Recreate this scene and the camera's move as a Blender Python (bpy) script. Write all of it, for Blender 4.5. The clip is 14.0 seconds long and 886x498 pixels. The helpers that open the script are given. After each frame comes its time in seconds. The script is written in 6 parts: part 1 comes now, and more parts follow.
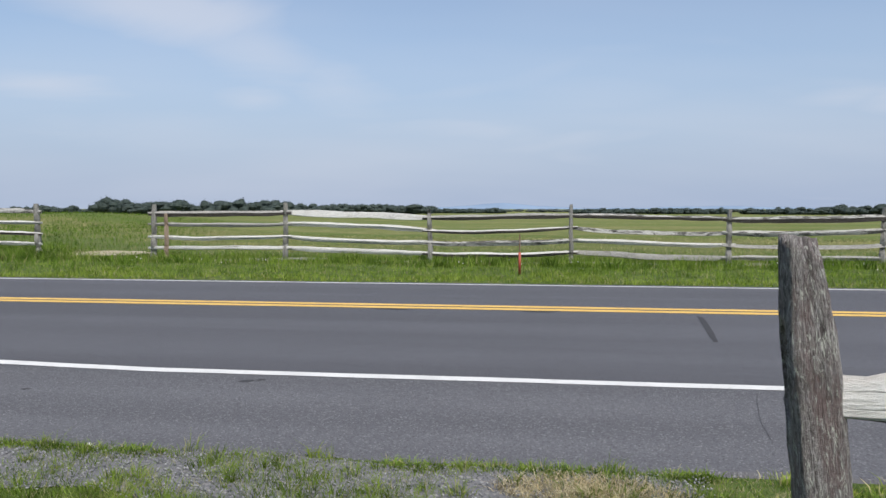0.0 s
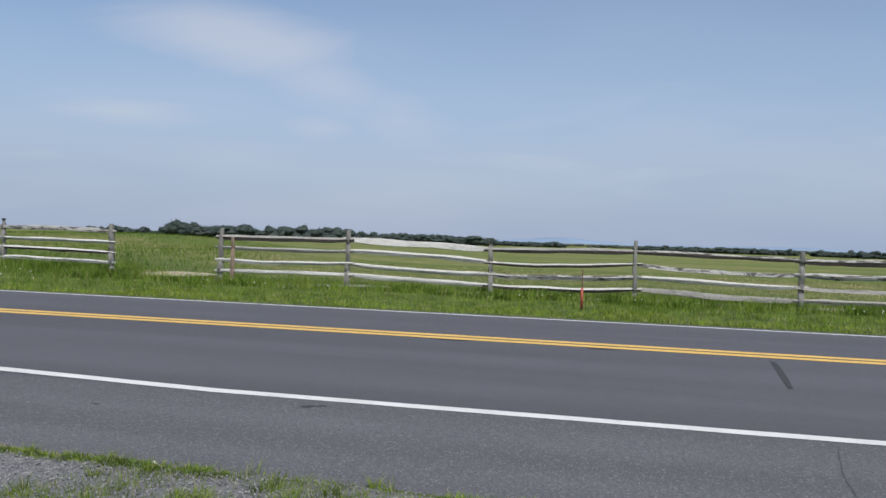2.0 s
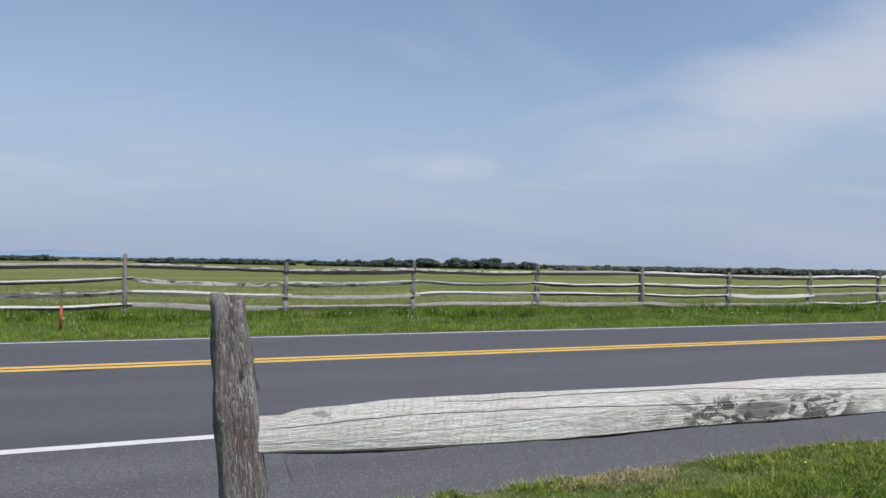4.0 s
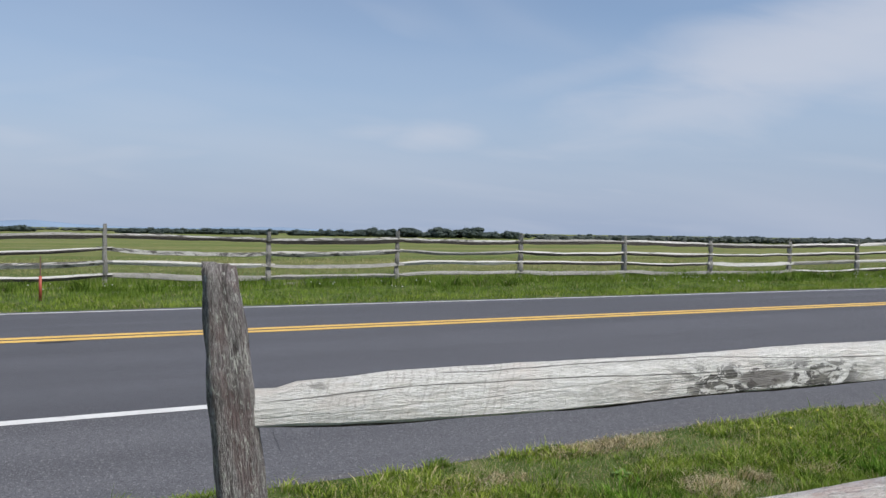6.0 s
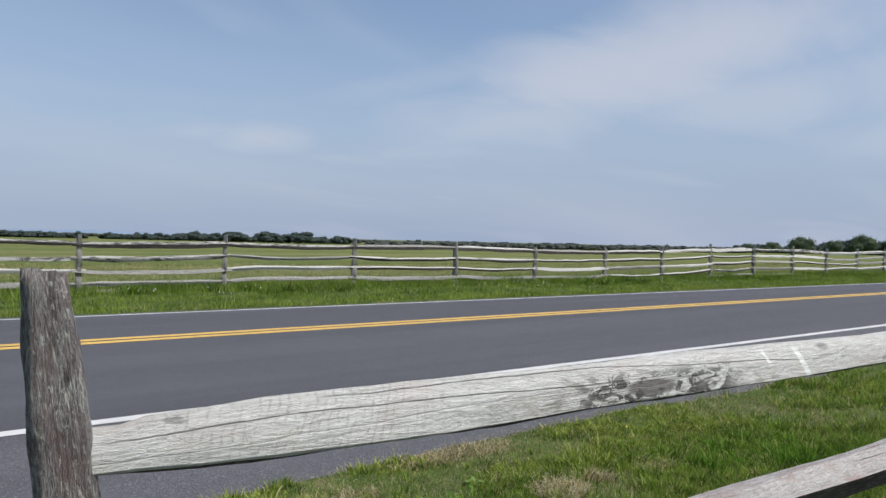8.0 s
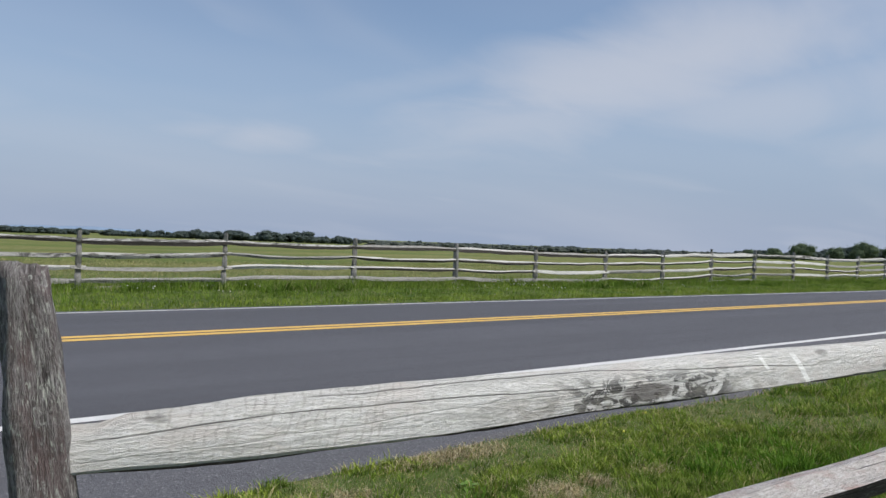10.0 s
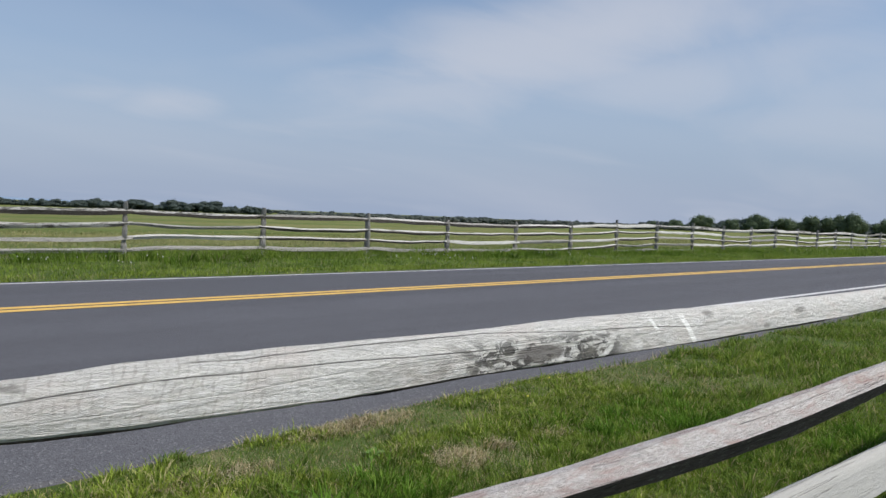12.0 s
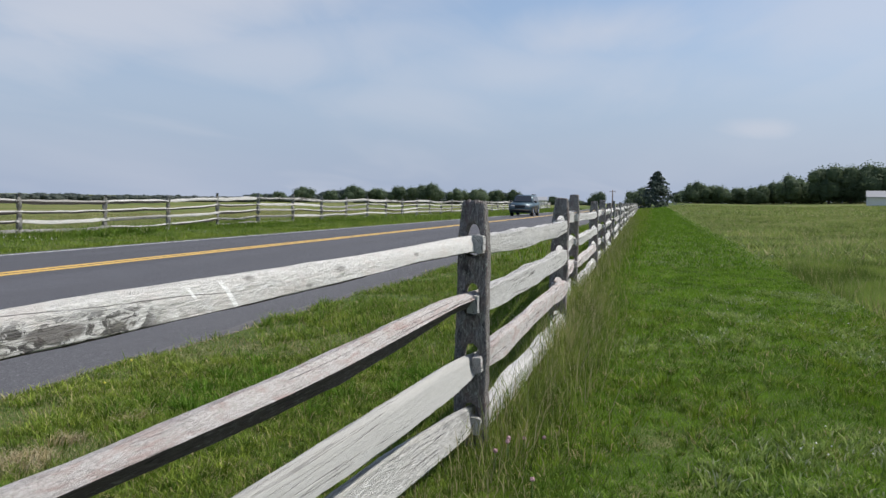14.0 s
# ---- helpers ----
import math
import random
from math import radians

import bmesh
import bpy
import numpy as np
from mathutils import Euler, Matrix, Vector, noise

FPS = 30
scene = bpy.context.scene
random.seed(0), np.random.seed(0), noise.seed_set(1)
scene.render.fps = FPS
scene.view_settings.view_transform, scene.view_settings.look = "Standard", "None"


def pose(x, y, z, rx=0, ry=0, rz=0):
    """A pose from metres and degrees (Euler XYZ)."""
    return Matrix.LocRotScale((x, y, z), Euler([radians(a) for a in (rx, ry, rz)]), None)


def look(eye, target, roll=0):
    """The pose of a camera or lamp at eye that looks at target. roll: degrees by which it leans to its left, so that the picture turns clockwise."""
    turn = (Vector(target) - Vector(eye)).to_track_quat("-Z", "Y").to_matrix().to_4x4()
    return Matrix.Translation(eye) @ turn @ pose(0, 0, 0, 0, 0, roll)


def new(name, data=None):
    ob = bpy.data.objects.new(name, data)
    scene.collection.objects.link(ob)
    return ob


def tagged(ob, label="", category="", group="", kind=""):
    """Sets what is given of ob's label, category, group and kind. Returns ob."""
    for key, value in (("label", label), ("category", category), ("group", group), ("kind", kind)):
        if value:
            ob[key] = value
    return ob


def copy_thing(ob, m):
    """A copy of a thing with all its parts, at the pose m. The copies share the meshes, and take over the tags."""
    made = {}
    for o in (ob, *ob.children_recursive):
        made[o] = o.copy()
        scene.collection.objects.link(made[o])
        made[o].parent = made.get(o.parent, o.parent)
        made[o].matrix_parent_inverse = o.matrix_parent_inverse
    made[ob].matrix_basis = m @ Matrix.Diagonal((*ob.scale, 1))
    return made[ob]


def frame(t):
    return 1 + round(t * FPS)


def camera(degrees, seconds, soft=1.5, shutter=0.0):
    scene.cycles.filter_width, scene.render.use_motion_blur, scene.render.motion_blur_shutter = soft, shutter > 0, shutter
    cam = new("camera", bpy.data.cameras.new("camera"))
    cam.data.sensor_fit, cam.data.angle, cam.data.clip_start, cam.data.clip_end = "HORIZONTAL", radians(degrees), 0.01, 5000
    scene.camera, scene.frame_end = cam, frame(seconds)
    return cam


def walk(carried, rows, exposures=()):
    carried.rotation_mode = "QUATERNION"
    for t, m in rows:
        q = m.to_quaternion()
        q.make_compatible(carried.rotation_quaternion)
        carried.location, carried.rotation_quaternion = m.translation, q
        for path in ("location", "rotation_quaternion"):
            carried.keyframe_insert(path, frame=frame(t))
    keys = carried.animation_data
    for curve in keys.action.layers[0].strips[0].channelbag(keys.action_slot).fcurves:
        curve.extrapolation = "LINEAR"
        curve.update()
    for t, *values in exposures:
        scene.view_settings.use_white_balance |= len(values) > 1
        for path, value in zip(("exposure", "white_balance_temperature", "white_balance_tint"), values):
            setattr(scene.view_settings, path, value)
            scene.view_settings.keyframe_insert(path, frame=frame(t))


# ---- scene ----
cam = camera(60.9, 14.0)
# ---- camera ----
PATH = [
    (0, (2.66, -0.505, 1.21), (2.395, 1.475, 1.103), 0.0),
    (0.5, (2.529, -0.409, 1.174), (1.868, 1.476, 1.08), 1.5),
    (1, (2.504, -0.422, 1.179), (1.727, 1.419, 1.092), 2.0),
    (1.5, (2.54, -0.42, 1.184), (1.962, 1.494, 1.152), 1.9),
    (2, (2.596, -0.463, 1.204), (2.177, 1.493, 1.178), 1.8),
    (2.5, (2.66, -0.505, 1.216), (2.477, 1.486, 1.214), 2.0),
    (3, (2.761, -0.556, 1.23), (3.013, 1.427, 1.282), 1.5),
    (3.5, (2.856, -0.584, 1.23), (3.572, 1.282, 1.289), 0.5),
    (4, (2.862, -0.638, 1.231), (3.68, 1.186, 1.267), 1.0),
    (6.5, (2.849, -0.564, 1.225), (3.744, 1.223, 1.17), 0.2),
    (7, (2.846, -0.534, 1.234), (3.926, 1.149, 1.227), 1.15),
    (7.5, (2.852, -0.425, 1.228), (4.087, 1.147, 1.217), 1.9),
    (8, (2.852, -0.38, 1.219), (4.094, 1.186, 1.197), 1.3),
    (10.5, (2.893, -0.367, 1.212), (4.141, 1.195, 1.194), 2.5),
    (11, (2.905, -0.365, 1.206), (4.199, 1.16, 1.155), 2.2),
    (11.5, (2.908, -0.367, 1.203), (4.231, 1.131, 1.122), 2.4),
    (12, (2.935, -0.368, 1.198), (4.348, 1.045, 1.111), 2.3),
    (12.5, (2.945, -0.431, 1.202), (4.585, 0.711, 1.122), 0.9),
    (13, (2.973, -0.471, 1.198), (4.781, 0.381, 1.123), 0.6),
    (13.5, (2.979, -0.494, 1.194), (4.841, 0.23, 1.104), 0.7),
    (14, (2.995, -0.524, 1.193), (4.917, 0.016, 1.064), 1.0),
]
# seconds, stops, kelvin, tint
EXPOSURES = [(0, 0.53, 6500, 10), (1.1, 0.56, 6500, 10), (1.6, 0.52, 6450, 10), (2, 0.35, 6410, 10), (2.5, 0.31, 6380, 10), (3, 0.33, 6340, 10), (3.5, 0.38, 6380, 10), (4, 0.37, 6410, 10), (6.5, 0.4, 6450, 10), (7.5, 0.46, 6450, 10), (8, 0.36, 6450, 10), (10.5, 0.28, 6440, 10), (11.5, 0.28, 6440, 10), (12, 0.3, 6460, 10), (13, 0.39, 6500, 10), (14, 0.42, 6550, 10)]
walk(cam, [(t, look(eye, target, roll)) for t, eye, target, roll in PATH], EXPOSURES)

# ---- world and sun ----
SUN_AZ, SUN_EL = 152.0, 56.0


def build_world():
    w = bpy.data.worlds.new("sky")
    scene.world = w
    w.use_nodes = True
    nt = w.node_tree
    nt.nodes.clear()
    N, L = nt.nodes.new, nt.links.new
    out, bg = N("ShaderNodeOutputWorld"), N("ShaderNodeBackground")
    sky = N("ShaderNodeTexSky")
    sky.sky_type, sky.sun_disc = "NISHITA", False
    sky.sun_elevation, sky.sun_rotation = radians(SUN_EL), radians(SUN_AZ)
    sky.air_density, sky.dust_density, sky.ozone_density = 1.0, 1.1, 2.0
    tc, sep = N("ShaderNodeTexCoord"), N("ShaderNodeSeparateXYZ")
    L(tc.outputs["Generated"], sep.inputs[0])

    def mth(op, a, b=None, c=None):
        m = N("ShaderNodeMath")
        m.operation = op
        for i, v in enumerate((a, b, c)):
            if v is None:
                continue
            if isinstance(v, (int, float)):
                m.inputs[i].default_value = v
            else:
                L(v, m.inputs[i])
        return m.outputs[0]

    up = mth("MAXIMUM", sep.outputs[2], 0.0)
    div = mth("ADD", up, 0.16)
    px, py = mth("DIVIDE", sep.outputs[0], div), mth("DIVIDE", sep.outputs[1], div)
    comb = N("ShaderNodeCombineXYZ")
    L(px, comb.inputs[0]), L(py, comb.inputs[1])

    def cloud(scale, rot, sx, sy, detail, lo, hi, dist):
        mp, nz, rg = N("ShaderNodeMapping"), N("ShaderNodeTexNoise"), N("ShaderNodeMapRange")
        mp.inputs["Rotation"].default_value[2] = radians(rot)
        mp.inputs["Scale"].default_value = (sx, sy, 1)
        L(comb.outputs[0], mp.inputs[0])
        L(mp.outputs[0], nz.inputs["Vector"])
        nz.inputs["Scale"].default_value = scale
        nz.inputs["Detail"].default_value = detail
        nz.inputs["Roughness"].default_value = 0.55
        nz.inputs["Distortion"].default_value = dist
        rg.interpolation_type = "SMOOTHSTEP"
        rg.inputs[1].default_value, rg.inputs[2].default_value = lo, hi
        L(nz.outputs[0], rg.inputs[0])
        return rg.outputs[0]

    wisps = cloud(0.7, 25, 0.7, 1.4, 3, 0.45, 0.85, 0.5)
    veil = cloud(0.22, -15, 0.8, 1.3, 4, 0.35, 0.75, 0.3)
    rag = cloud(1.2, 10, 0.8, 1.4, 5, 0.22, 0.80, 0.6)
    mask = mth("MAXIMUM", mth("MULTIPLY", wisps, 0.45), mth("MULTIPLY", veil, 0.35))
    # drifting fair-weather clouds: azimuth, height, breadth, depth (degrees), slant, strength
    for azm, alt, wide, deep, slant, power in CLOUDS:
        a, e, r = radians(azm), radians(alt), radians(slant)
        out_ = Vector((math.sin(a) * math.cos(e), math.cos(a) * math.cos(e), math.sin(e)))
        right = Vector((math.cos(a), -math.sin(a), 0))
        over = right.cross(out_)
        u = (right * math.cos(r) + over * math.sin(r)) / math.sin(radians(wide))
        v = (over * math.cos(r) - right * math.sin(r)) / math.sin(radians(deep))
        dots = []
        for vec in (u, v, out_):
            d = N("ShaderNodeVectorMath")
            d.operation = "DOT_PRODUCT"
            L(tc.outputs["Generated"], d.inputs[0])
            d.inputs[1].default_value = vec
            dots.append(d.outputs["Value"])
        far = mth("SQRT", mth("ADD", mth("MULTIPLY", dots[0], dots[0]), mth("MULTIPLY", dots[1], dots[1])))
        far = mth("ADD", far, mth("MULTIPLY", mth("SUBTRACT", 1.0, rag), 0.55))
        rg = N("ShaderNodeMapRange")
        rg.interpolation_type = "SMOOTHSTEP"
        rg.inputs[1].default_value, rg.inputs[2].default_value = 1.3, 0.2
        L(far, rg.inputs[0])
        front = mth("GREATER_THAN", dots[2], 0.3)
        mask = mth("MAXIMUM", mask, mth("MULTIPLY", mth("MULTIPLY", rg.outputs[0], front), power))
    haze = N("ShaderNodeMapRange")
    haze.inputs[1].default_value, haze.inputs[2].default_value = 0.0, 0.30
    haze.inputs[3].default_value, haze.inputs[4].default_value = 0.92, 0.1
    haze.interpolation_type = "SMOOTHSTEP"
    L(sep.outputs[2], haze.inputs[0])
    hz, cl = N("ShaderNodeMix"), N("ShaderNodeMix")
    for m, fac, col in ((hz, haze.outputs[0], HAZE), (cl, mask, CLOUD)):
        m.data_type = "RGBA"
        L(fac, m.inputs["Factor"])
        m.inputs["B"].default_value = (*col, 1)
    L(sky.outputs[0], hz.inputs["A"])
    L(hz.outputs["Result"], cl.inputs["A"])
    L(cl.outputs["Result"], bg.inputs[0])
    bg.inputs[1].default_value = SKY
    L(bg.outputs[0], out.inputs[0])


SKY, HAZE, CLOUD = 0.10, (2.70, 3.32, 4.58), (4.7, 4.9, 5.5)
CLOUDS = [(-27, 13.8, 14, 3.6, -6, 0.62), (-21, 11.5, 10, 4.2, -16, 0.45), (-15.5, 9.0, 8, 4.5, -22, 0.36), (-35, 8.2, 9, 1.8, 0, 0.5), (-21.5, 8.0, 5, 1.6, 0, 0.4), (-27, 5.5, 16, 3.0, 0, 0.22), (20, 7.4, 9, 1.6, 3, 0.42), (24.2, 7.3, 7, 1.8, 3, 0.56), (55, 13.6, 30, 6.5, 12, 0.72),
          (38, 12.2, 24, 2.2, 10, 0.26), (44, 9.2, 20, 4.5, 9, 0.5), (62, 10.5, 22, 5.0, 6, 0.5), (86, 12.4, 12, 3.4, 4, 0.62), (80, 9.5, 26, 4.0, 0, 0.42), (97, 5.3, 5, 1.2, 0, 0.55), (102, 13.5, 18, 6.5, 0, 0.5), (72, 7.5, 18, 3.5, 0, 0.35), (4, 8.0, 14, 4.0, 0, 0.2), (130, 14, 20, 5, 0, 0.6), (190, 16, 22, 5, 10, 0.6), (250, 12, 20, 4, -8, 0.6), (300, 18, 18, 5, 5, 0.6)]
build_world()
sun = new("sun", bpy.data.lights.new("sun", "SUN"))
sun.data.energy, sun.data.angle, sun.data.color = 3.4, radians(0.6), (1.0, 0.95, 0.87)
az, el = radians(SUN_AZ), radians(SUN_EL)
SUN_DIR = Vector((math.sin(az) * math.cos(el), math.cos(az) * math.cos(el), math.sin(el)))
sun.matrix_world = look(SUN_DIR * 50, (0, 0, 0))

# ---- materials ----


class Mat:
    """Small wrapper to write node materials briefly."""

    def __init__(self, name, rough=0.8, spec=0.3):
        self.m = bpy.data.materials.new(name)
        self.m.use_nodes = True
        self.nt = self.m.node_tree
        self.b = self.nt.nodes["Principled BSDF"]
        self.b.inputs["Roughness"].default_value = rough
        self.b.inputs["Specular IOR Level"].default_value = spec
        self.tc = self.nt.nodes.new("ShaderNodeTexCoord")

    def node(self, kind):
        return self.nt.nodes.new(kind)

    def link(self, a, b):
        self.nt.links.new(a, b)

    def coords(self, scale=(1, 1, 1), out="Object", rot=(0, 0, 0), loc=(0, 0, 0)):
        mp = self.node("ShaderNodeMapping")
        mp.inputs["Scale"].default_value = scale
        mp.inputs["Rotation"].default_value = [radians(a) for a in rot]
        mp.inputs["Location"].default_value = loc
        self.link(self.tc.outputs[out], mp.inputs[0])
        return mp.outputs[0]

    def noise(self, vec, scale, detail=4, rough=0.55, dist=0.0):
        n = self.node("ShaderNodeTexNoise")
        self.link(vec, n.inputs["Vector"])
        n.inputs["Scale"].default_value, n.inputs["Detail"].default_value = scale, detail
        n.inputs["Roughness"].default_value, n.inputs["Distortion"].default_value = rough, dist
        return n.outputs[0]

    def voronoi(self, vec, scale, out="Distance", feature="F1"):
        n = self.node("ShaderNodeTexVoronoi")
        n.feature = feature
        self.link(vec, n.inputs["Vector"])
        n.inputs["Scale"].default_value = scale
        return n.outputs[out]

    def ramp(self, val, lo, hi, a=0.0, b=1.0):
        n = self.node("ShaderNodeMapRange")
        n.interpolation_type = "SMOOTHSTEP"
        for i, v in enumerate((lo, hi, a, b)):
            n.inputs[i + 1].default_value = v
        self.link(val, n.inputs[0])
        return n.outputs[0]

    def math(self, op, a, b):
        n = self.node("ShaderNodeMath")
        n.operation = op
        for i, v in enumerate((a, b)):
            if isinstance(v, (int, float)):
                n.inputs[i].default_value = v
            else:
                self.link(v, n.inputs[i])
        return n.outputs[0]

    def mix(self, fac, a, b, mode="MIX"):
        n = self.node("ShaderNodeMix")
        n.data_type, n.blend_type = "RGBA", mode
        for key, v in (("Factor", fac), ("A", a), ("B", b)):
            if isinstance(v, (int, float)):
                n.inputs[key].default_value = v
            elif isinstance(v, tuple):
                n.inputs[key].default_value = (*v, 1)
            else:
                self.link(v, n.inputs[key])
        return n.outputs["Result"]

    def color(self, c):
        if isinstance(c, tuple):
            self.b.inputs["Base Color"].default_value = (*c, 1)
        else:
            self.link(c, self.b.inputs["Base Color"])
        return self

    def bump(self, h, dist, strength=1.0):
        n = self.node("ShaderNodeBump")
        n.inputs["Distance"].default_value, n.inputs["Strength"].default_value = dist, strength
        self.link(h, n.inputs["Height"])
        self.link(n.outputs[0], self.b.inputs["Normal"])
        return self


def grass_mat(name, dark, light, dry, dry_share, patch=0.6):
    """Blades: green with a share of straw-coloured ones, changing in patches; light passes through them."""
    m = Mat(name, 0.75, 0.12)
    geo = m.node("ShaderNodeNewGeometry")
    rnd = geo.outputs["Random Per Island"]
    v = m.coords()
    big = m.noise(v, patch, 3)
    c = m.mix(rnd, dark, light)
    c = m.mix(m.ramp(big, 0.42, 0.60, 0, 0.8), c, light)
    lime = tuple(k * f for k, f in zip(light, (1.12, 1.06, 0.9)))
    c = m.mix(m.ramp(m.noise(v, patch * 2.6, 4, 0.6, 0.5), 0.53, 0.64, 0, 0.75), c, lime)
    wn = m.node("ShaderNodeTexWhiteNoise")
    wn.noise_dimensions = "1D"
    m.link(rnd, wn.inputs["W"])
    c = m.mix(m.ramp(m.noise(v, patch * 3.7, 4, 0.65, 0.4), 0.40, 0.54, 0.72, 0), c, tuple(k * 0.5 for k in dark))
    spots = m.math("ADD", wn.outputs["Value"], m.ramp(m.noise(v, patch * 1.9, 4, 0.6), 0.54, 0.70, 0, 0.42))
    c = m.mix(m.ramp(spots, 1.0 - dry_share - 0.02, 1.0 - dry_share + 0.02), c, dry)
    m.color(c)
    tr, mixer = m.node("ShaderNodeBsdfTranslucent"), m.node("ShaderNodeMixShader")
    m.link(c, tr.inputs[0])
    mixer.inputs[0].default_value = 0.35
    out = m.nt.nodes["Material Output"]
    m.link(m.b.outputs[0], mixer.inputs[1])
    m.link(tr.outputs[0], mixer.inputs[2])
    m.link(mixer.outputs[0], out.inputs[0])
    return m.m


def wood_mat(name, pale, dark, lichen=0.3, stain=0.5, warm=None, marks=False, crease=0.5, flecks=45, checks=0.8, relief=0.009, speck=0.0):
    """Weathered split wood: silver grain along the piece, drying cracks, dark mould and pale lichen."""
    m = Mat(name, 0.85, 0.2)
    inf = m.node("ShaderNodeObjectInfo")
    v0 = m.node("ShaderNodeVectorMath")
    v0.operation = "ADD"
    sc = m.node("ShaderNodeVectorMath")
    sc.operation = "SCALE"
    sc.inputs[0].default_value = (13.0, 7.0, 3.0)
    m.link(inf.outputs["Random"], sc.inputs["Scale"])
    m.link(m.tc.outputs["UV"], v0.inputs[0])
    m.link(sc.outputs[0], v0.inputs[1])

    def uv(su, sv):
        mp = m.node("ShaderNodeMapping")
        mp.inputs["Scale"].default_value = (su, sv, 1)
        m.link(v0.outputs[0], mp.inputs[0])
        return mp.outputs[0]

    grain = m.noise(uv(13, 120) if marks else uv(6, 150), 1.0, 7, 0.72, 0.7)
    fibre = m.noise(uv(16, 420), 1.0, 3, 0.6)
    crinkle = m.noise(uv(11, 60), 1.0, 6, 0.7, 0.9)
    blotch = m.noise(uv(7, 16), 1.0, 5, 0.65, 0.5)
    wander = m.noise(uv(0.55, 30), 1.0, 3, 0.5, 0.35)
    line = m.math("MULTIPLY", m.ramp(wander, 0.488, 0.497), m.ramp(wander, 0.499, 0.508, 1, 0))
    line = m.math("MULTIPLY", line, m.ramp(m.noise(uv(1.3, 8), 1.0, 2), 0.42, 0.55))
    c = m.mix(m.ramp(grain, 0.25, 0.75), dark, pale)
    c = m.mix(m.ramp(fibre, 0.35, 0.7, 0.0, 0.3), c, dark)
    c = m.mix(m.math("MULTIPLY", m.ramp(crinkle, 0.32, 0.46, 1, 0), crease), c, tuple(k * 0.55 for k in dark))
    c = m.mix(m.ramp(m.noise(uv(2.0, 3.0), 1.0, 3), 0.35, 0.7, 0.0, 0.3), c, tuple(k * 0.8 for k in pale))
    mottle = m.noise(uv(26, 75), 1.0, 7, 0.75, 0.6)
    c = m.mix(m.ramp(mottle, 0.50, 0.66, 0.0, min(0.6, crease * 1.3)), c, tuple(min(0.8, k * 1.18) for k in pale))
    c = m.mix(m.ramp(mottle, 0.34, 0.45, min(0.42, crease), 0.0), c, tuple(k * 0.62 for k in dark))
    fuzz = m.noise(uv(75, 190), 1.0, 5, 0.75, 0.6)
    if speck:
        c = m.mix(m.ramp(fuzz, 0.36, 0.50, speck, 0.0), c, tuple(k * 0.5 for k in dark))
        c = m.mix(m.ramp(fuzz, 0.52, 0.66, 0.0, speck), c, tuple(min(0.8, k * 1.25) for k in pale))
    if warm:
        c = m.mix(m.ramp(blotch, 0.45, 0.7, 0, 0.8), c, warm)
    mould = m.math("MULTIPLY", m.ramp(m.noise(uv(2.2, 6), 1.0, 6, 0.7, 0.8), 0.46 if stain > 0.8 else 0.56, 0.58 if stain > 0.8 else 0.68), stain)
    c = m.mix(mould, c, (0.05, 0.047, 0.043))
    spots = m.math("MULTIPLY", m.ramp(m.noise(uv(flecks * 0.6, flecks * 1.9), 1.0, 6, 0.75, 0.8), 0.54, 0.63), lichen)
    c = m.mix(spots, c, (0.55, 0.56, 0.50))
    c = m.mix(m.math("MULTIPLY", line, checks), c, (0.03, 0.028, 0.026))
    if marks:
        # a sooty mould patch and two fresh pale cuts on the top rail
        pos = m.node("ShaderNodeSeparateXYZ")
        m.link(m.tc.outputs["Object"], pos.inputs[0])
        X, Z = pos.outputs[0], pos.outputs[2]
        low = m.ramp(Z, 0.935, 0.978, 1, 0)
        reach = m.math("MULTIPLY", m.ramp(X, 3.86, 4.03), m.ramp(X, 4.36, 4.46, 1, 0))
        blot = m.noise(m.coords((19, 19, 42)), 1.0, 7, 0.74, 1.0)
        smut = m.math("MULTIPLY", m.math("MULTIPLY", reach, low), m.ramp(blot, 0.485, 0.53))
        c = m.mix(m.math("MULTIPLY", smut, 0.92), c, (0.045, 0.043, 0.040))
        heart = m.math("ADD", m.math("POWER", m.math("DIVIDE", m.math("SUBTRACT", X, 4.16), 0.075), 2), m.math("POWER", m.math("DIVIDE", m.math("SUBTRACT", Z, 0.927), 0.017), 2))
        c = m.mix(m.math("MULTIPLY", m.ramp(m.math("ADD", heart, m.math("MULTIPLY", blot, 1.6)), 1.3, 1.9, 1, 0), 0.8), c, (0.10, 0.09, 0.085))
        shade_ = m.math("MULTIPLY", m.math("MULTIPLY", m.ramp(X, 3.62, 3.85), m.ramp(X, 4.5, 4.7, 1, 0)), m.math("MULTIPLY", m.ramp(Z, 0.92, 0.95, 1, 0), m.ramp(m.noise(m.coords((22, 22, 60)), 1.0, 6, 0.7, 0.6), 0.47, 0.58)))
        c = m.mix(m.math("MULTIPLY", shade_, 0.5), c, (0.24, 0.23, 0.20))
        # two long drying cracks
        wig = m.math("MULTIPLY", m.math("SUBTRACT", m.noise(m.coords((5, 0.1, 0.1)), 1.0, 6, 0.6), 0.5), 0.010)
        for z0, bends, x0, x1, half in ((0.930, ((3.1, 3.4, 0.016), (3.6, 4.0, -0.002)), 3.10, 4.12, 0.0009), (0.966, ((3.5, 4.0, 0.008), (4.0, 4.35, -0.010), (4.35, 4.75, -0.012)), 3.42, 4.78, 0.0008)):
            zc = m.math("ADD", wig, z0)
            for xa, xb, rise in bends:
                zc = m.math("ADD", zc, m.ramp(X, xa, xb, 0, rise))
